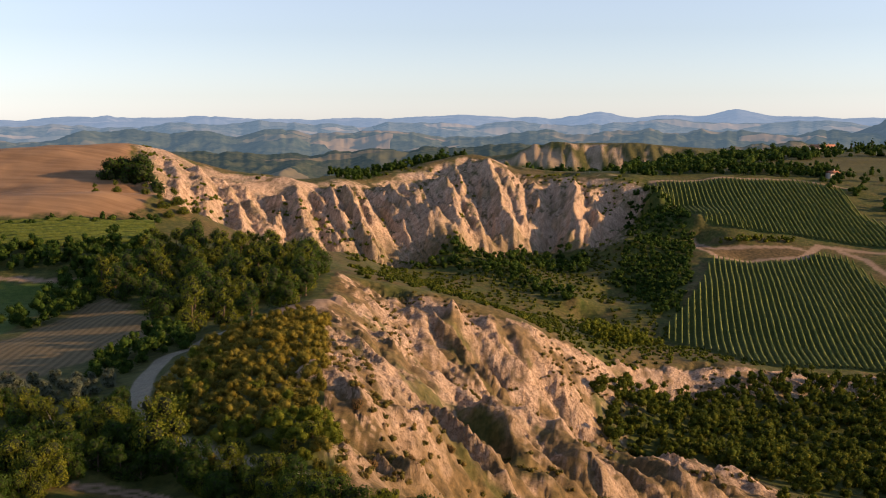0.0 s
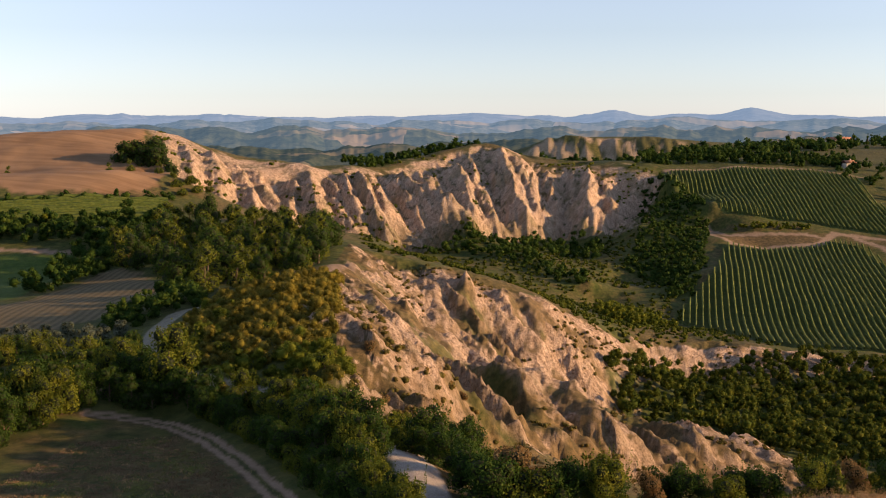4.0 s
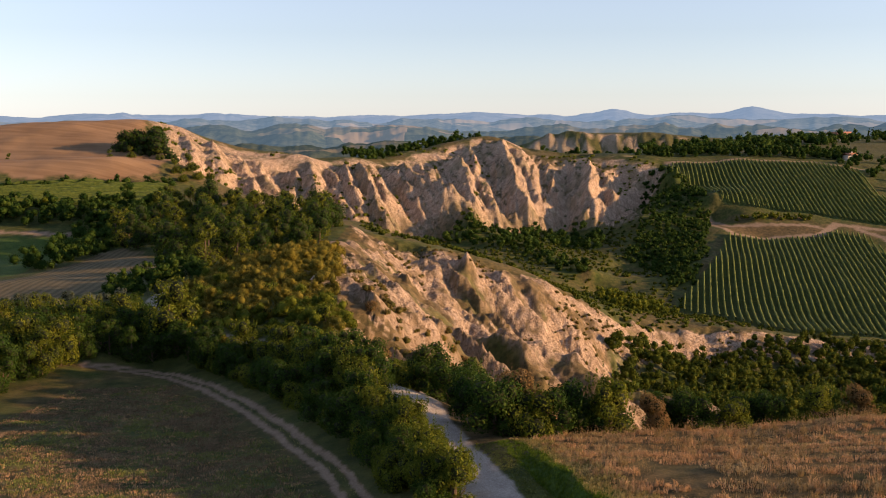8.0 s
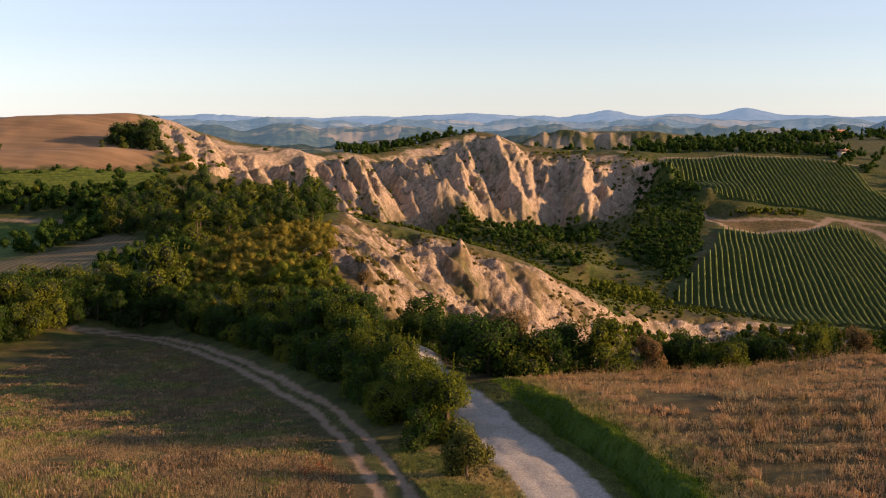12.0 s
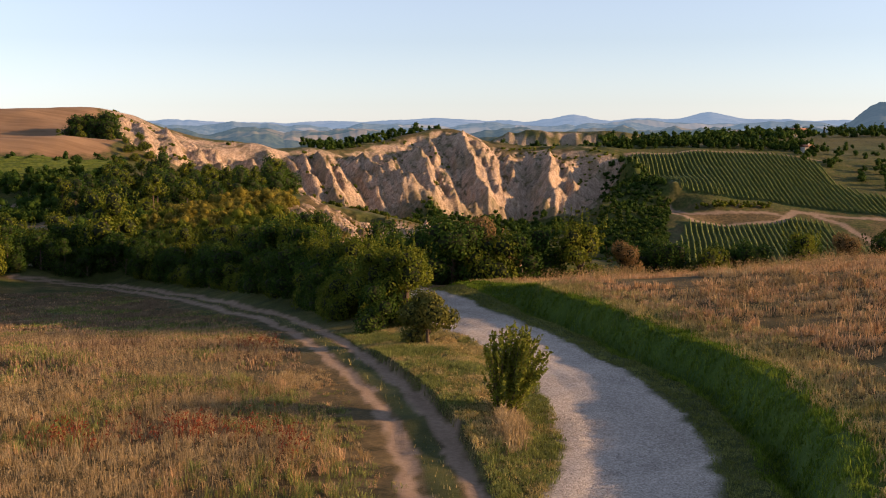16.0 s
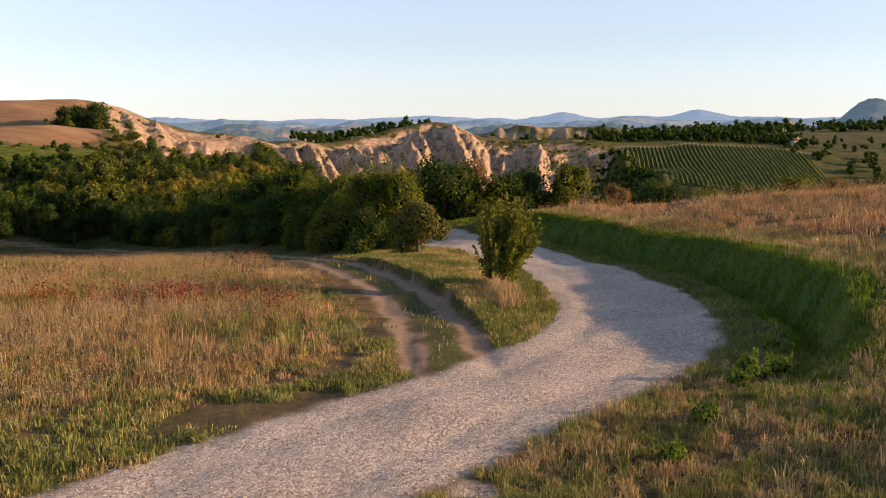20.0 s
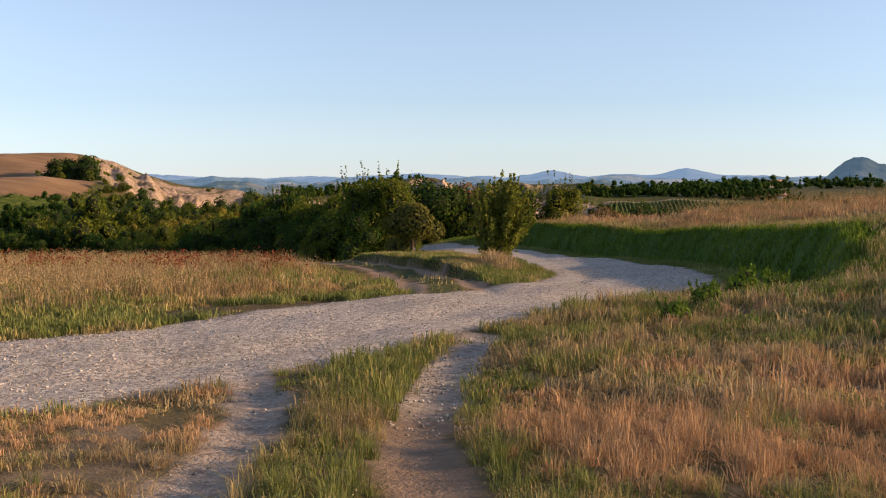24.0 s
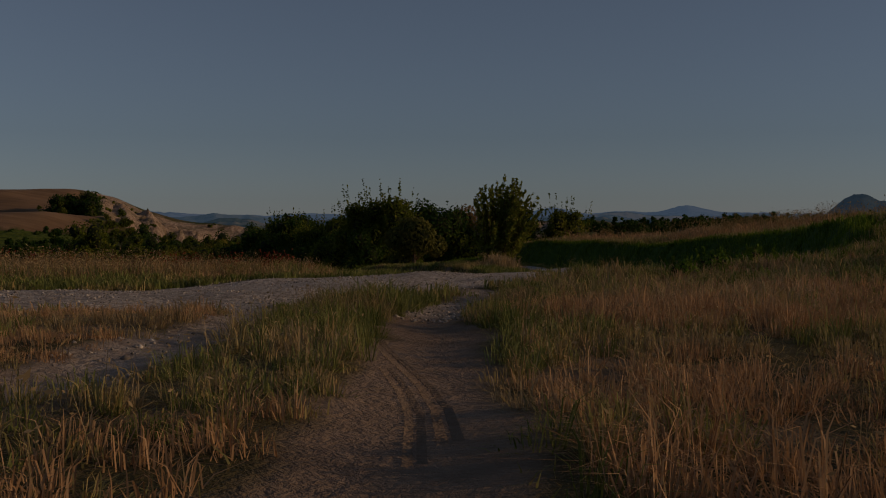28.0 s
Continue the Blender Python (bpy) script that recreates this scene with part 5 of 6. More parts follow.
def clip_row(poly, px, py, az):
    """The stretch of a line through (px, py) that lies in a polygon."""
    s = np.arange(-260, 260, 1.0)
    k = inside(px + s * math.sin(az), py + s * math.cos(az), poly)
    if k.sum() < 12:
        return None
    s = s[k]
    return (px + s[0] * math.sin(az), py + s[0] * math.cos(az)), (px + s[-1] * math.sin(az), py + s[-1] * math.cos(az))


def vineyard(poly, cx, cy, az, gap, count, seed, leaf=None):
    for k in range(count):
        off = (k - count // 2) * gap
        ends = clip_row(poly, cx + off * math.cos(az), cy - off * math.sin(az), az)
        if ends:
            vine_row(*ends, seed=seed + k, leaf=leaf)


vineyard(VINE_LOW, 150, 480, radians(9), 2.8, 98, 1000)
vineyard(VINE_UP, 190, 660, radians(3.5), 2.9, 100, 2000)
vineyard([(-240, 322), (-184, 327), (-175, 329), (-129, 357), (-125, 348), (-119, 324), (-145, 314), (-162, 310), (-240, 303)], -160, 325, radians(67), 3.4, 34, 3000, TERRACE_VINE)
ix = np.linspace(122, 164, 16)
far_wood("island_shrubs", (ix + rng.uniform(-1, 1, 16), 592 + 0.12 * (ix - 122) + rng.uniform(-2, 2, 16)), 3.6, 4.5, 0.6, 120, LEAF_MID, 91, "shrubs on the grassy island between the vineyards")


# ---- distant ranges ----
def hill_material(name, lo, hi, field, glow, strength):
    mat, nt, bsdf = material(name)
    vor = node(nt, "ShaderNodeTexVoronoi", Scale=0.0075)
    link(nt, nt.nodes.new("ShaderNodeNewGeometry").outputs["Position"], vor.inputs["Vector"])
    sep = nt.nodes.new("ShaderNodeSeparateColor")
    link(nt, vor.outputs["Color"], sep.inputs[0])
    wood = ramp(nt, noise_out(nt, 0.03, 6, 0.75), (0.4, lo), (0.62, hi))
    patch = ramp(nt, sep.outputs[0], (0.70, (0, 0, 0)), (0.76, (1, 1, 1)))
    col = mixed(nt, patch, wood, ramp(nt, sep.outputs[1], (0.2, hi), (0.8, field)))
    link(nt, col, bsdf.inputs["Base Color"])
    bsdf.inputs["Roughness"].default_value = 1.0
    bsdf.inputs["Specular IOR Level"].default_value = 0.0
    # Bluish glow in place of haze over the far hills.
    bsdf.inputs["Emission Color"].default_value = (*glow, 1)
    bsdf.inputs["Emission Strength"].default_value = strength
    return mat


def hill_range(name, dist, level, relief, wave, seed, mat, peaks=(), span=(-40, 40), taper=0.0):
    """A far range of hills with spurs and side valleys facing the valley."""
    az = np.radians(np.arange(span[0], span[1] + 0.01, 0.1))
    f = np.linspace(0, 1, 60)
    A, F = np.meshgrid(az, f)
    d = dist * (0.66 + 0.34 * F)
    x, y = d * np.sin(A), d * np.cos(A)
    crest = level + relief * 0.8 * fbm(A * wave, A * 0 + seed, 6, seed)
    for pa, ph, pw in peaks:
        crest = crest + ph * np.exp(-np.abs((np.degrees(A) - pa) / pw)**1.5)
    if taper:
        crest = crest - taper * (1 - step(span[0], span[0] + 7, np.degrees(A)))
    unit = dist / wave * 2.0
    folds = ridged(x / unit, y / unit, 5, seed + 3) - 0.55
    z = -70 + (crest + 70) * step(-0.15, 1.0, F) + relief * 4.2 * folds * (1 - 0.8 * F)
    back = np.stack([1.06 * x[-1], 1.06 * y[-1], z[-1] - 60], -1)
    v = np.concatenate([np.stack([x, y, z], -1).reshape(-1, 3), back])
    na = len(az)
    i = (np.arange(len(f))[:, None] * na + np.arange(na - 1)[None, :]).ravel()
    q = np.stack([i, i + 1, i + 1 + na, i + na], -1)
    return tagged(new(name, fast_mesh(name, v, q, None, [mat], True)), "hazy blue wooded hills far across the valley", "hills", kind="structure")


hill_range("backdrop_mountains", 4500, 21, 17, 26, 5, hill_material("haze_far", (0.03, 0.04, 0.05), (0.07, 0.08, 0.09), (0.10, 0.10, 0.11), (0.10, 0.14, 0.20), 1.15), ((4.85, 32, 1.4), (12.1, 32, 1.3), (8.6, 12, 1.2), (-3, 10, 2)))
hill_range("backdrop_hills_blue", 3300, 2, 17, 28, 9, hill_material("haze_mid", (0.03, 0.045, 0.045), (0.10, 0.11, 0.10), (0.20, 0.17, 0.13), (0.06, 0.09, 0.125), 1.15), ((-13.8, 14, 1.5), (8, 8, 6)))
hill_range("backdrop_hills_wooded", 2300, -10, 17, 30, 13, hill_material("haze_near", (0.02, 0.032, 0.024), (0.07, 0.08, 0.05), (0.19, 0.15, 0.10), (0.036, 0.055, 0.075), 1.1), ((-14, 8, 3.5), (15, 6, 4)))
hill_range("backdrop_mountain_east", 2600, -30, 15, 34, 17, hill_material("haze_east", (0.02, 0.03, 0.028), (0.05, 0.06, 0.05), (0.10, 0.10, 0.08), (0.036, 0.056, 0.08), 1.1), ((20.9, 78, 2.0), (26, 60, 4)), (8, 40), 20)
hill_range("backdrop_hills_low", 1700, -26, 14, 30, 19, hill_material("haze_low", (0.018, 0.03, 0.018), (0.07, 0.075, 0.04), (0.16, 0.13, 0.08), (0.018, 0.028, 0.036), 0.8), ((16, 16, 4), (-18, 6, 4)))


# ---- farmhouses on the far ridge ----
WALL = plain("plaster", (0.50, 0.40, 0.30), (0.62, 0.52, 0.40), 0.6)
WHITE = plain("whitewash", (0.46, 0.40, 0.33), (0.58, 0.52, 0.44), 0.6)
ROOF = plain("roof_tile", (0.22, 0.10, 0.06), (0.36, 0.18, 0.11), 1.2)
PANE = plain("window_pane", (0.02, 0.02, 0.025), (0.05, 0.05, 0.055), 1.0, 0.2)
FRAME = plain("window_frame", (0.12, 0.08, 0.05), (0.20, 0.14, 0.09), 4.0)


def box(name, cx, cy, cz, sx, sy, sz, mat, parent, bevel=0.03):
    bm = bmesh.new()
    bmesh.ops.create_cube(bm, size=1)
    bmesh.ops.scale(bm, vec=(sx, sy, sz), verts=bm.verts)
    bmesh.ops.bevel(bm, geom=bm.edges[:], offset=min(bevel, 0.2 * min(sx, sy, sz)), segments=1, affect="EDGES")
    bmesh.ops.translate(bm, vec=(cx, cy, cz), verts=bm.verts)
    me = bpy.data.meshes.new(name)
    bm.to_mesh(me)
    bm.free()
    me.materials.append(mat)
    ob = new(name, me)
    ob.parent = parent
    return ob


def farmhouse(x, y, length, depth, wall, turn, wallmat, label):
    root = tagged(new("farmhouse"), label, "house", "farmhouses")
    body = box("wall", 0, 0, wall / 2 - 0.4, length, depth, wall + 0.8, wallmat, root)
    rise, o = depth * 0.26, 0.5
    v = [(-length / 2 - o, -depth / 2 - o, wall), (length / 2 + o, -depth / 2 - o, wall), (length / 2 + o, depth / 2 + o, wall), (-length / 2 - o, depth / 2 + o, wall),
         (-length / 2 - o, 0, wall + rise), (length / 2 + o, 0, wall + rise)]
    v += [(a, b, c + 0.22) for a, b, c in v]
    q = [(0, 1, 5, 4), (2, 3, 4, 5), (6, 10, 11, 7), (8, 11, 10, 9), (0, 6, 7, 1), (2, 8, 9, 3), (0, 4, 10, 6), (4, 3, 9, 10), (1, 7, 11, 5), (5, 11, 8, 2)]
    roof = new("roof", fast_mesh("roof", v, q, None, [ROOF]))
    roof.parent = root
    box("chimney", length * 0.25, 0.6, wall + rise + 0.4, 0.8, 0.7, 1.4, wallmat, roof)
    for s in range(2):
        for k in range(int(length // 3.4)):
            wx = -length / 2 + 1.8 + 3.4 * k
            if s == 0 and k == 1:
                box("door", wx, -depth / 2 - 0.03, 1.05, 1.1, 0.08, 2.1, FRAME, root)
                continue
            w = box("window", wx, -depth / 2 - 0.03, 1.7 + 2.9 * s, 1.1, 0.08, 1.4, FRAME, root)
            box("pane", wx, -depth / 2 - 0.08, 1.7 + 2.9 * s, 0.85, 0.03, 1.15, PANE, w, 0.01)
    root.matrix_basis = pose(x, y, ground_at(x, y), 0, 0, turn)
    return root


farmhouse(312, 1050, 24, 10, 6.0, 12, WALL, "long ochre farmhouse with a tiled roof on the ridge")
farmhouse(258, 1000, 13, 8, 5.6, -10, WALL, "small ochre farmhouse with a tiled roof among trees")
farmhouse(232, 752, 7.5, 6, 4.0, 20, WHITE, "small white house with a tiled roof beside the vineyard")
for k in range(9):
    place("cypress", 330 + 9 * k + rng.uniform(-3, 3), 1085 + rng.uniform(-8, 8), rng.uniform(0.8, 1.3), 0.3, None, None, "", "cypresses on the ridge")
rx, ry = rng.uniform(150, 420, 150), rng.uniform(930, 1130, 150)
far_wood("ridge_far_wood", (rx, ry), 8, 9, 1.6, 60, LEAF_DARK, 81, "dark trees around the farmhouses on the ridge")
sx, sy = rng.uniform(215, 330, 60), rng.uniform(640, 800, 60)
far_wood("slope_wood", (sx[sx + 0.4 * sy > 500], sy[sx + 0.4 * sy > 500]), 6, 7, 1.1, 80, LEAF_DARK, 83, "trees on the slope beside the vineyard")


# a dead tree over the hedge
def dead_tree(x, y, h):
    g = np.random.default_rng(91)
    v, q = tube([(0, 0, -0.3), (0.1, 0.05, 0.4 * h), (0.0, 0.1, 0.8 * h), (0.1, 0.1, h)], [0.14, 0.10, 0.05, 0.02])
    for k in range(14):
        z0 = h * g.uniform(0.35, 0.9)
        a, L = g.uniform(0, 6.283), h * g.uniform(0.12, 0.3)
        lv, lq = tube([(0.05, 0.05, z0), (0.5 * L * math.cos(a), 0.5 * L * math.sin(a), z0 + 0.5 * L), (L * math.cos(a), L * math.sin(a), z0 + 1.1 * L)], [0.04, 0.025, 0.008], 4)
        off = len(v)
        v += lv
        q += [tuple(i + off for i in f) for f in lq]
    ob = tagged(new("dead_tree", fast_mesh("dead_tree", v, q, None, [plain("dead_wood", (0.20, 0.17, 0.14), (0.36, 0.31, 0.26), 6.0)], True)), "bare grey dead tree standing over the hedge", "dead tree")
    ob.matrix_basis = pose(x, y, ground_at(x, y))


dead_tree(-53, 108, 5.0)


# ---- grasses ----
def grass_material(name, *stops):
    mat, nt, bsdf = material(name)
    isle = nt.nodes.new("ShaderNodeNewGeometry").outputs["Random Per Island"]
    patch = noise_out(nt, 0.55, 4, 0.6)
    col = mixed(nt, 0.5, ramp(nt, isle, *stops), ramp(nt, patch, *[(0.25 + 0.5 * p, c) for p, c in stops]))
    link(nt, col, bsdf.inputs["Base Color"])
    bsdf.inputs["Roughness"].default_value = 0.8
    bsdf.inputs["Specular IOR Level"].default_value = 0.06
    tr = nt.nodes.new("ShaderNodeBsdfTranslucent")
    link(nt, col, tr.inputs[0])
    mx = node(nt, "ShaderNodeMixShader", Fac=0.26)
    link(nt, bsdf.outputs[0], mx.inputs[1])
    link(nt, tr.outputs[0], mx.inputs[2])
    link(nt, mx.outputs[0], nt.nodes["Material Output"].inputs[0])
    return mat


STRAW = grass_material("dry_straw", (0.0, (0.15, 0.11, 0.055)), (0.4, (0.26, 0.18, 0.08)), (0.75, (0.43, 0.31, 0.14)), (1.0, (0.31, 0.165, 0.075)))
PALE = grass_material("pale_straw", (0.0, (0.17, 0.13, 0.07)), (0.5, (0.34, 0.25, 0.13)), (1.0, (0.54, 0.41, 0.225)))
RUSTY = grass_material("rusty_grass", (0.0, (0.20, 0.12, 0.06)), (0.5, (0.46, 0.28, 0.145)), (1.0, (0.64, 0.43, 0.24)))
DULL = grass_material("dull_straw", (0.0, (0.08, 0.054, 0.032)), (0.5, (0.22, 0.15, 0.09)), (1.0, (0.40, 0.285, 0.18)))
GREEN = grass_material("green_grass", (0.0, (0.028, 0.06, 0.007)), (0.5, (0.105, 0.175, 0.017)), (1.0, (0.28, 0.33, 0.045)))
MIXED = grass_material("mixed_grass", (0.0, (0.09, 0.10, 0.028)), (0.35, (0.24, 0.22, 0.07)), (0.7, (0.48, 0.38, 0.17)), (1.0, (0.48, 0.28, 0.13)))
SAGE = grass_material("sage_grass", (0.0, (0.065, 0.09, 0.02)), (0.5, (0.17, 0.19, 0.05)), (1.0, (0.34, 0.34, 0.12)))
RED = grass_material("red_dock", (0.0, (0.09, 0.022, 0.012)), (0.6, (0.20, 0.045, 0.024)), (1.0, (0.28, 0.09, 0.04)))


def blades(name, X, Y, h, w, mat, label, seed, lean=0.35, segments=1):
    """Grass blades as bent slivers that stand on the ground."""
    g = np.random.default_rng(seed)
    n = len(X)
    if n == 0:
        return
    Z = height(X, Y) - 0.02
    a = g.uniform(0, 6.283, n)
    hh = h * g.uniform(0.45, 1.25, n) * (0.45 + 1.1 * vnoise(X / (3.5 * h), Y / (3.5 * h), seed + 1))
    ww = w * g.uniform(0.6, 1.3, n)
    la, ll = g.uniform(0, 6.283, n), hh * lean * g.uniform(0.2, 1.6, n)
    base = np.stack([X, Y, Z], 1)
    side = np.stack([np.cos(a), np.sin(a), 0 * a], 1) * ww[:, None] * 0.5
    tip = base + np.stack([ll * np.cos(la), ll * np.sin(la), hh], 1)
    if segments == 1:
        v = np.stack([base - side, base + side, tip], 1).reshape(-1, 3)
        me = fast_mesh(name, v, None, np.arange(3 * n).reshape(-1, 3), [mat])
    else:
        mid = base + np.stack([0.3 * ll * np.cos(la), 0.3 * ll * np.sin(la), 0.6 * hh], 1)
        v = np.stack([base - side, base + side, mid + side * 0.75, mid - side * 0.75, tip], 1).reshape(-1, 3)
        i = np.arange(n)[:, None] * 5
        me = fast_mesh(name, v, i + np.array([[0, 1, 2, 3]]), i + np.array([[3, 2, 4]]), [mat])
    return tagged(new(name, me), label, "grass", kind="stuff")


def tufts(name, X, Y, h, count, width, radius, mat, label, seed, droop=0.6):
    """Grass in tufts: around every root point a bunch of arching blades that spread outward."""
    g = np.random.default_rng(seed)
    m = len(X)
    if m == 0:
        return
    th = np.broadcast_to(h, (m,)) * g.uniform(0.55, 1.3, m)
    cnt = np.maximum(3, (count * g.uniform(0.5, 1.5, m)).astype(int))
    own = np.repeat(np.arange(m), cnt)
    n = len(own)
    rr = radius * g.uniform(0.5, 1.4, m)
    a, f = g.uniform(0, 6.283, n), np.sqrt(g.uniform(0, 1, n))
    bx, by = X[own] + rr[own] * f * np.cos(a), Y[own] + rr[own] * f * np.sin(a)
    bz = height(bx, by) - 0.012
    L = th[own] * g.uniform(0.4, 1.15, n)
    out = a + g.normal(0, 0.9, n)
    wind = g.normal(0, 0.30, (m, 2))[own]
    reach = L * droop * (0.15 + 0.85 * f) * g.uniform(0.2, 1.3, n)
    dx, dy = reach * np.cos(out) + wind[:, 0] * L, reach * np.sin(out) + wind[:, 1] * L
    rise = np.sqrt(np.maximum(0.12 * L * L, L * L - 0.7 * (dx * dx + dy * dy)))
    base = np.stack([bx, by, bz], 1)
    t = g.uniform(0, 6.283, n)
    side = np.stack([np.cos(t), np.sin(t), 0 * t], 1) * (0.5 * width * g.uniform(0.6, 1.4, n))[:, None]
    bend = g.uniform(0.62, 0.98, n)
    mid = base + np.stack([0.28 * dx, 0.28 * dy, 0.68 * rise], 1)
    tip = base + np.stack([dx, dy, rise * bend], 1)
    v = np.stack([base - side, base + side, mid + side * 0.8, mid - side * 0.8, tip], 1).reshape(-1, 3)
    k = np.arange(n)[:, None] * 5
    me = fast_mesh(name, v, k + np.array([[0, 1, 2, 3]]), k + np.array([[3, 2, 4]]), [mat])
    return tagged(new(name, me), label, "grass", kind="stuff")


def stalks(name, X, Y, h, w, mat, label, seed):
    """Dry stems with a seed head: a thin sliver and a few small tilted leaves round its top."""
    g = np.random.default_rng(seed)
    n = len(X)
    Z = height(X, Y) - 0.02
    hh = h * g.uniform(0.6, 1.2, n)
    off = g.normal(0, 0.20, (n, 2)) * hh[:, None]
    base = np.stack([X, Y, Z], 1)
    tip = base + np.concatenate([off, hh[:, None]], 1)
    a = g.uniform(0, 6.283, n)
    side = np.stack([np.cos(a), np.sin(a), 0 * a], 1) * w * 0.3
    v1 = np.stack([base - side, base + side, tip], 1).reshape(-1, 3)
    c = np.repeat(tip, 6, 0) - np.concatenate([np.zeros((6 * n, 2)), (g.uniform(0, 0.5, 6 * n) * np.repeat(hh, 6))[:, None]], 1)
    c[:, :2] += g.normal(0, 0.085, (6 * n, 2)) * np.repeat(hh, 6)[:, None]
    v2, q = leaf_quads(g, c, np.tile((0.0, 0.0, 0.2), (6 * n, 1)), w * 2.9, 0.36)
    me = fast_mesh(name, np.concatenate([v1, v2]), q + 3 * n, np.arange(3 * n).reshape(-1, 3), [mat])
    return tagged(new(name, me), label, "grass", kind="stuff")


def spread(n, x0, x1, y0, y1, seed):
    g = np.random.default_rng(seed)
    return g.uniform(x0, x1, n), g.uniform(y0, y1, n)


def road_side(X, Y):
    d, _ = line_distance(X, Y, ROAD)
    t, _ = line_distance(X, Y, TRACK)
    p, _ = line_distance(X, Y, FOOTPATH)
    return -d, t, np.abs(p)


def grow():
    g = np.random.default_rng(6)
    # dry grass of the left-hand field, in tufts of several kinds
    X, Y = spread(56000, -44, 2, 7, 98, 201)
    d, t, p = road_side(X, Y)
    far = np.hypot(X, Y)
    low = np.clip(1.15 - 0.009 * Y, 0.6, 1)
    k = (t > 1.15 + 0.7 * vnoise(X / 1.5, Y / 1.5, 204)) & (d < -2.9 - 1.1 * vnoise(X / 1.2, Y / 1.2, 206)) & (far < 100) & (vnoise(X / 2.2, Y / 2.2, 203) > 0.16) & (X > -0.62 * Y - 4)
    kind = vnoise(X / 2.6, Y / 2.6, 202) + 0.5 * (g.uniform(0, 1, X.size) - 0.5)
    hgt = (0.22 + 0.22 * vnoise(X / 3.2, Y / 3.2, 205)) * low * (1 + 0.3 * step(-8, -5, X) * step(13, 17, Y) * step(31, 25, Y)) * (0.5 + 0.5 * step(-3, -6, d)) * (0.4 + 0.6 * step(1.2, 3.2, t))
    for nm, sel, mat, lb in (("pale_dry_grass", kind < 0.40, PALE, "pale straw-coloured dry grass tufts in the field"), ("dry_grass", (kind >= 0.40) & (kind < 0.60), STRAW, "golden dry grass tufts in the field"),
                             ("rusty_grass", (kind >= 0.60) & (kind < 0.68), RUSTY, "rust-tinged dry grass tufts in the field"), ("field_green_grass", kind >= 0.68, SAGE, "grey-green grass tufts among the dry grass")):
        q = k & sel
        near = far < 34
        tufts(nm, X[q & near], Y[q & near], hgt[q & near], 28, 0.010, 0.16, mat, lb, 401)
        tufts(nm + "_beyond", X[q & ~near], Y[q & ~near], hgt[q & ~near], 9, 0.034, 0.26, {PALE: DULL, STRAW: DULL}.get(mat, mat), lb, 402)
    X, Y = spread(52000, -30, 1, 9, 48, 207)
    d, t, p = road_side(X, Y)
    k = (t > 2.3) & (d < -4.0) & (vnoise(X / 3, Y / 3, 208) > 0.3) & (X > -0.6 * Y - 3)
    q = g.uniform(0, 1, X.size)
    stalks("dry_stalks", X[k & (q < 0.55)], Y[k & (q < 0.55)], 0.46, 0.013, PALE, "dry seed stalks standing above the grass", 209)
    stalks("brown_stalks", X[k & (q > 0.65)], Y[k & (q > 0.65)], 0.46, 0.014, STRAW, "brown seed stalks standing above the grass", 210)
    X, Y = spread(9000, -14, -2, 20, 42, 211)
    d, t, p = road_side(X, Y)
    patches = sum(np.exp(-((X - px) / rx)**2 - ((Y - py) / 0.9)**2) for px, py, rx in ((-9.6, 23.4, 1.0), (-5.7, 24.4, 0.9), (-7.2, 24.6, 0.5), (-8.4, 39.5, 1.2), (-3.9, 23.0, 0.4)))
    k = (t > 2) & (d < -3.5) & (g.uniform(0, 1, X.size) < 0.8 * patches)
    stalks("red_dock", X[k], Y[k], 0.6, 0.028, RED, "rust-red dock plants among dry grass", 213)
    # low half-green grass along the lane's left side
    X, Y = spread(40000, -9, 3, 4, 46, 215)
    d, t, p = road_side(X, Y)
    k = ((d < -1.7) & (d > -4.0 - 1.2 * vnoise(X, Y, 216)) & (t > 0.9) & (vnoise(X / 0.8, Y / 0.8, 217) > 0.26)) | ((d < -1.7) & (t < -1.0) & (Y > 15.5))
    gr = vnoise(X / 1.1, Y / 1.1, 219) + 0.3 * (g.uniform(0, 1, X.size) - 0.5) > 0.5
    tufts("lane_grass", X[k & ~gr], Y[k & ~gr], 0.14, 16, 0.014, 0.12, MIXED, "short half-dry grass along the gravel lane", 218, 0.9)
    tufts("lane_green_grass", X[k & gr], Y[k & gr], 0.15, 16, 0.014, 0.12, SAGE, "short green grass along the gravel lane", 228, 0.9)
    X, Y = spread(60000, -40, 1, 15, 100, 240)
    d, t, p = road_side(X, Y)
    k = (np.abs(t) < 0.34) & (vnoise(X / 0.9, Y / 0.9, 241) > 0.35)
    blades("track_grass", X[k], Y[k], 0.12, 0.03, MIXED, "low grass between the wheel ruts", 242)
    # dry tuft at the foot of the small shrub
    X, Y = 1.45 + g.normal(0, 0.22, 150), 24.9 + g.normal(0, 0.85, 150)
    d, t, p = road_side(X, Y)
    k = (d < -1.9) & (t < -1.2)
    tufts("dry_tuft", X[k], Y[k], 0.42, 22, 0.014, 0.12, PALE, "straw-coloured tuft below the small shrub", 220, 0.7)
    # green bank with a paler verge at its foot
    X, Y = spread(44000, -4, 14, 9, 58, 221)
    d, t, p = road_side(X, Y)
    dd = d + 0.5 * fbm(X / 2, Y / 2, 2, 222)
    ok = g.uniform(0, 1, X.size) < step(9.5, 17, Y + 2 * fbm(X, Y, 2, 224)) + 0.1
    k = ok & (dd > 3.0) & (dd < 4.9)
    tufts("bank_grass", X[k], Y[k], 0.19, 15, 0.014, 0.13, GREEN, "fresh green grass on the bank", 223, 0.8)
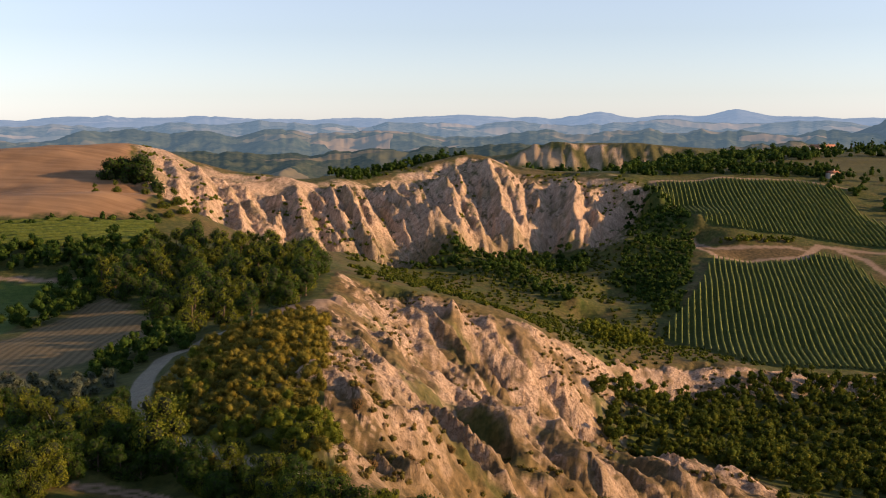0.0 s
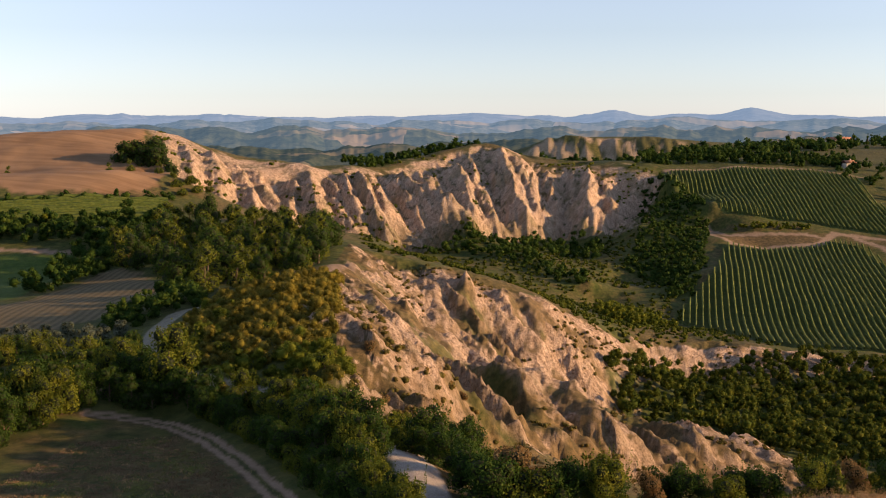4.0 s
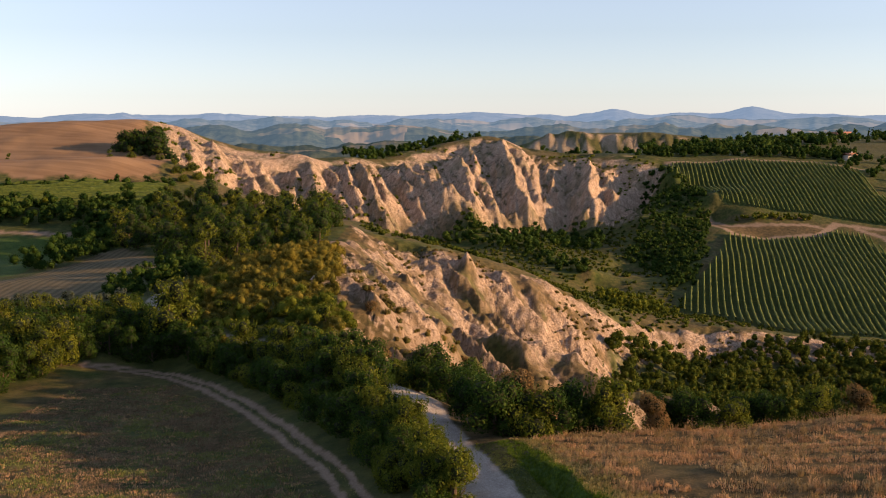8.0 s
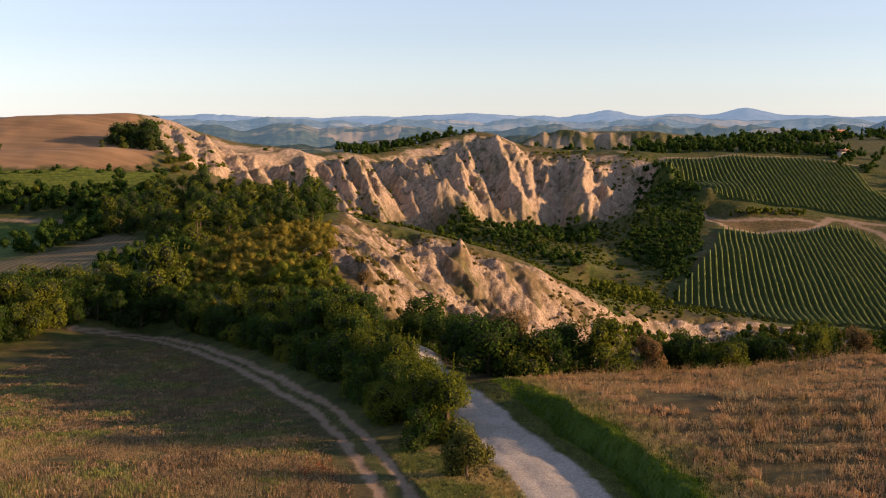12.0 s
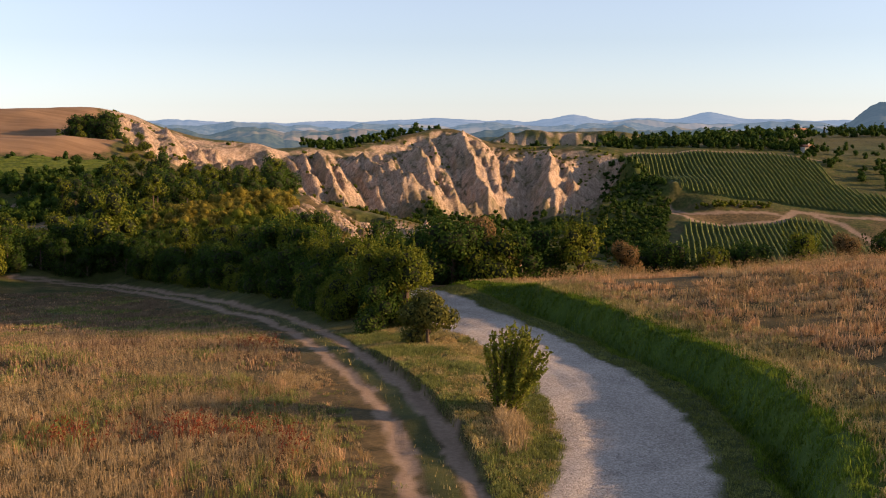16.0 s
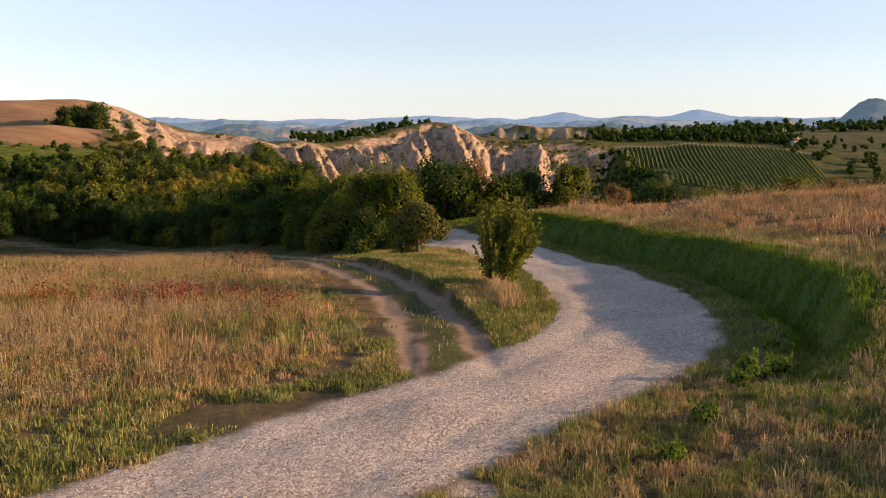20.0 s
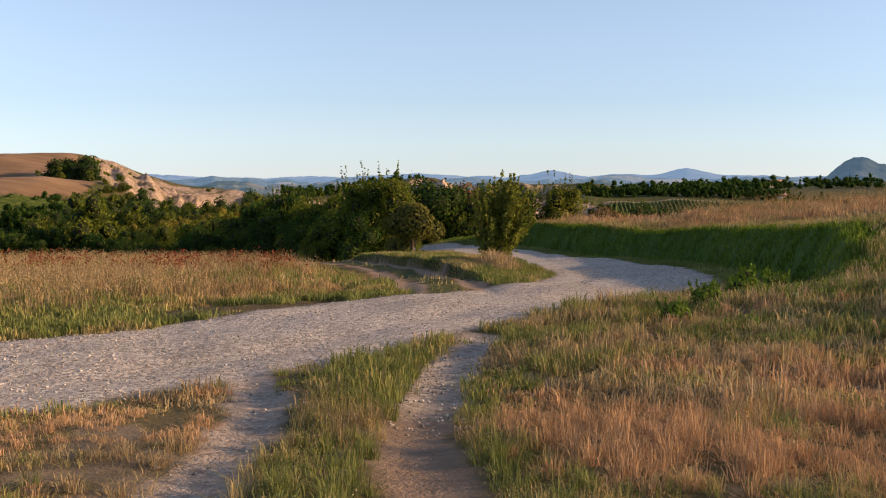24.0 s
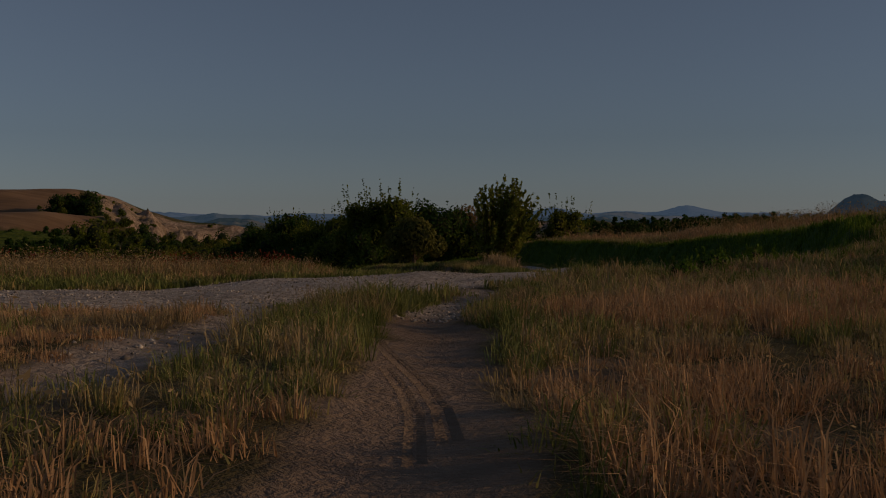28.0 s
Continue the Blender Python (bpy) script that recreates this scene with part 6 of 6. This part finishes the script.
    k = ok & (d > 1.8) & (dd <= 3.1)
    tufts("verge_grass", X[k], Y[k], 0.12, 14, 0.012, 0.10, SAGE, "short pale green grass on the verge", 245, 0.9)
    k = ok & (dd >= 4.6) & (dd < 6.8)
    tufts("bank_top_grass", X[k], Y[k], 0.24, 12, 0.014, 0.12, MIXED, "yellow-green grass along the top of the bank", 246)
    # right-hand field: dry weeds in rows
    X, Y = spread(60000, 0, 60, 8, 66, 225)
    d, t, p = road_side(X, Y)
    row = np.sin((Y + 0.12 * X) * 2.6) + 0.5 * fbm(X / 3, Y / 3, 2, 232) > -0.35
    k = (d > 5.6) & row & (vnoise(X / 2.5, Y / 2.5, 226) > 0.25) & (X < 0.62 * Y + 6)
    kind = vnoise(X / 3, Y / 3, 228) + 0.6 * (g.uniform(0, 1, X.size) - 0.5)
    tufts("field_weeds", X[k & (kind < 0.38)], Y[k & (kind < 0.38)], 0.36, 9, 0.026, 0.18, PALE, "dry pale weeds in the right-hand field", 227)
    tufts("field_rusty_weeds", X[k & (kind >= 0.38)], Y[k & (kind >= 0.38)], 0.34, 9, 0.026, 0.18, RUSTY, "dry reddish weeds in the right-hand field", 247)
    X, Y = spread(1500, 2, 45, 14, 64, 260)
    d, t, p = road_side(X, Y)
    k = (d > 6.2) & (vnoise(X / 4, Y / 4, 261) > 0.3) & (X < 0.62 * Y + 6)
    kind = g.uniform(0, 1, X.size) < 0.6
    tufts("weed_clumps", X[k & kind], Y[k & kind], 0.52, 46, 0.024, 0.26, RUSTY, "reddish clumps of dried weeds in the right-hand field", 262, 0.8)
    tufts("pale_weed_clumps", X[k & ~kind], Y[k & ~kind], 0.58, 46, 0.024, 0.26, STRAW, "straw-coloured clumps of dried weeds in the right-hand field", 263, 0.8)
    X, Y = spread(16000, 4, 45, 10, 65, 229)
    d, t, p = road_side(X, Y)
    k = (d > 6.0) & (vnoise(X / 3, Y / 3, 230) > 0.4) & (X < 0.62 * Y + 6)
    stalks("field_stalks", X[k], Y[k], 0.72, 0.022, STRAW, "dry brown stalks standing in the field", 231)
    # foreground: separate tufts with bare soil between them
    X, Y = spread(30000, -6.5, 9.5, -1.0, 17, 233)
    d, t, p = road_side(X, Y)
    u = np.abs(line_distance(X, Y, LEFT_RUT)[0])
    r = np.hypot(X - 0.55, Y + 1.2)
    bare = vnoise(X / 0.42, Y / 0.42, 235) + 0.35 * vnoise(X / 1.6, Y / 1.6, 248)
    k = (d > 1.75) & (p > 0.2 + 0.12 * vnoise(X / 0.5, Y / 0.5, 234)) & (u > 0.16 + 0.14 * vnoise(X / 0.4, Y / 0.4, 243)) & (np.abs(X - 0.55) < 0.52 * (Y + 1.2) + 0.8) & (r > 0.75)
    k &= (bare > np.where((X > 0.7) & (Y < 6), 0.31, 0.40)) & (g.uniform(0, 1, X.size) < 1 - 0.75 * step(9, 17, Y))
    strip = (X < 0.3) & (X > -0.62)
    left = X <= -0.62
    edge = (p < 0.75) & (X > 0.4)
    lush = vnoise(X / 0.75, Y / 0.75, 236) + 0.45 * (g.uniform(0, 1, X.size) - 0.5) + 0.22 * strip + 0.2 * edge * (Y > 3) + 0.12 * step(4, 9, Y) - 0.1 * left - 0.26 * (X > 0.75) * (Y < 6)
    rust = vnoise(X / 0.9, Y / 0.9, 249) + 0.38 * (X > 0.7) * (Y < 7) + 0.12 * left * (Y < 3.5) - 0.15 * step(5, 9, Y)
    hgt = (0.095 + 0.13 * vnoise(X / 0.8, Y / 0.8, 250) + 0.01 * strip) * (0.72 + 0.28 * step(3.0, 5.5, r)) * np.where(left, 0.62, np.where((X > 0.65) & (Y < 5), 1.1, 1.0))
    kinds = (("foreground_green_grass", lush > 0.70, SAGE, "grey-green grass tufts in the foreground", 0.95), ("foreground_mixed_grass", (lush <= 0.70) & (lush > 0.55), MIXED, "half-dry grass tufts in the foreground", 1.05),
             ("foreground_rusty_grass", (lush <= 0.55) & (rust > 0.58), RUSTY, "rusty pink dry grass tufts in the foreground", 1.1), ("foreground_straw_grass", (lush <= 0.55) & (rust <= 0.58), PALE, "straw-coloured dry grass tufts in the foreground", 1.15))
    near = r < 6.5
    for n, (nm, sel, mat, lb, dr) in enumerate(kinds):
        q = k & sel
        tufts(nm, X[q & near], Y[q & near], hgt[q & near], 52, 0.0032, 0.055, mat, lb, 410 + n, dr * 1.25)
        tufts(nm + "_beyond", X[q & ~near], Y[q & ~near], hgt[q & ~near] * 1.1, 20, 0.008, 0.075, mat, lb, 420 + n, dr)
    q = k & (g.uniform(0, 1, X.size) < 0.30) & (X > -0.5)
    stalks("foreground_stalks", X[q], Y[q], 0.24, 0.0045, PALE, "thin seed stalks above the foreground grass", 239)
    # short withered grass on the bare soil
    X, Y = spread(34000, -4.5, 6, -0.8, 9, 251)
    d, t, p = road_side(X, Y)
    u = np.abs(line_distance(X, Y, LEFT_RUT)[0])
    k = (d > 1.6) & (p > 0.22) & (u > 0.2) & (np.abs(X - 0.55) < 0.52 * (Y + 1.2) + 0.8) & (vnoise(X / 0.3, Y / 0.3, 252) > 0.3)
    blades("withered_grass", X[k], Y[k], 0.05, 0.005, MIXED, "short withered grass on bare soil", 253, 1.2, 2)


grow()


# ---- loose stones on the lane ----
def gravel_stones():
    g = np.random.default_rng(301)
    n = 70000
    X, Y = g.uniform(-8, 6, n), 1 + 27 * g.uniform(0, 1, n)**1.5
    d, _ = line_distance(X, Y, ROAD)
    k = (np.abs(d) < 1.8) & (g.uniform(0, 1, n) < 0.15 + 0.85 * vnoise(X / 0.7, Y / 0.7, 303)) | (np.abs(line_distance(X, Y, LEFT_RUT)[0]) < 0.3) & (g.uniform(0, 1, n) < 0.16) | (np.abs(line_distance(X, Y, FOOTPATH)[0]) < 0.3) & (Y > 4.5)
    X, Y = X[k], Y[k]
    Z = height(X, Y)
    n = len(X)
    octa = np.array([(1, 0, 0), (0, 1, 0), (-1, 0, 0), (0, -1, 0), (0, 0, 1), (0, 0, -1)], float)
    tri = np.array([(0, 1, 4), (1, 2, 4), (2, 3, 4), (3, 0, 4), (1, 0, 5), (2, 1, 5), (3, 2, 5), (0, 3, 5)])
    size = 0.005 + 0.013 * g.uniform(0, 1, (n, 1, 1))**2.5
    v = octa[None] * g.uniform(0.6, 1.3, (n, 6, 1)) * size * np.array([1.2, 0.9, 0.7])
    a = g.uniform(0, 6.283, n)
    c, s = np.cos(a)[:, None], np.sin(a)[:, None]
    v = np.stack([v[..., 0] * c - v[..., 1] * s, v[..., 0] * s + v[..., 1] * c, v[..., 2]], -1) + np.stack([X, Y, Z + 0.004], 1)[:, None]
    mat, nt, bsdf = material("limestone_chips")
    isle = nt.nodes.new("ShaderNodeNewGeometry").outputs["Random Per Island"]
    link(nt, ramp(nt, isle, (0.0, (0.14, 0.12, 0.10)), (0.5, (0.36, 0.315, 0.27)), (1.0, (0.60, 0.54, 0.475))), bsdf.inputs["Base Color"])
    bsdf.inputs["Roughness"].default_value = 0.9
    me = fast_mesh("gravel_stones", v.reshape(-1, 3), None, (np.arange(n)[:, None, None] * 6 + tri[None]).reshape(-1, 3), [mat])
    return tagged(new("gravel_stones", me), "pale limestone chips lying on the lane", "gravel", kind="stuff")


gravel_stones()


# ---- tyre marks pressed into the path ----
def tyre_mark(points, width, label):
    pts = np.array(points, float)
    seg = np.r_[0, np.cumsum(np.hypot(*np.diff(pts, axis=0).T))]
    s = np.arange(0, seg[-1], 0.035)
    X, Y = np.interp(s, seg, pts[:, 0]), np.interp(s, seg, pts[:, 1])
    dx, dy = np.gradient(X), np.gradient(Y)
    n = np.hypot(dx, dy)
    dx, dy = dx / n, dy / n
    v, q = [], []
    for k in range(len(s)):
        for side in (-1, 1):
            cx, cy = X[k] + side * width * 0.27 * dy[k] + 0.008 * side * dx[k], Y[k] - side * width * 0.27 * dx[k] + 0.008 * side * dy[k]
            ax, ay = (dy[k] + 0.5 * side * dx[k]) * width * 0.2, (-dx[k] + 0.5 * side * dy[k]) * width * 0.2
            bx, by = dx[k] * 0.006, dy[k] * 0.006
            o = len(v)
            for ux, uy in ((-ax - bx, -ay - by), (ax - bx, ay - by), (ax + bx, ay + by), (-ax + bx, -ay + by)):
                v.append((cx + ux, cy + uy, 0.0))
            for ux, uy in ((-ax, -ay), (ax, ay)):
                v.append((cx + ux * 0.9, cy + uy * 0.9, 0.005))
            q += [(o, o + 1, o + 5, o + 4), (o + 2, o + 3, o + 4, o + 5)]
    v = np.array(v)
    v[:, 2] += height(v[:, 0], v[:, 1])
    mat = plain("packed_earth", (0.20, 0.145, 0.10), (0.30, 0.22, 0.155), 14.0)
    return tagged(new("tyre_mark", fast_mesh("tyre_mark", v, q, None, [mat])), label, "tyre mark", kind="stuff")


tyre_mark([(0.17, 2.95), (0.24, 2.5), (0.33, 2.1), (0.42, 1.7), (0.47, 1.3), (0.5, 0.8)], 0.06, "curved tyre tread pressed into the dry path")
tyre_mark([(0.28, 2.0), (0.36, 1.6), (0.41, 1.2), (0.44, 0.6)], 0.05, "second tyre tread pressed into the dry path")
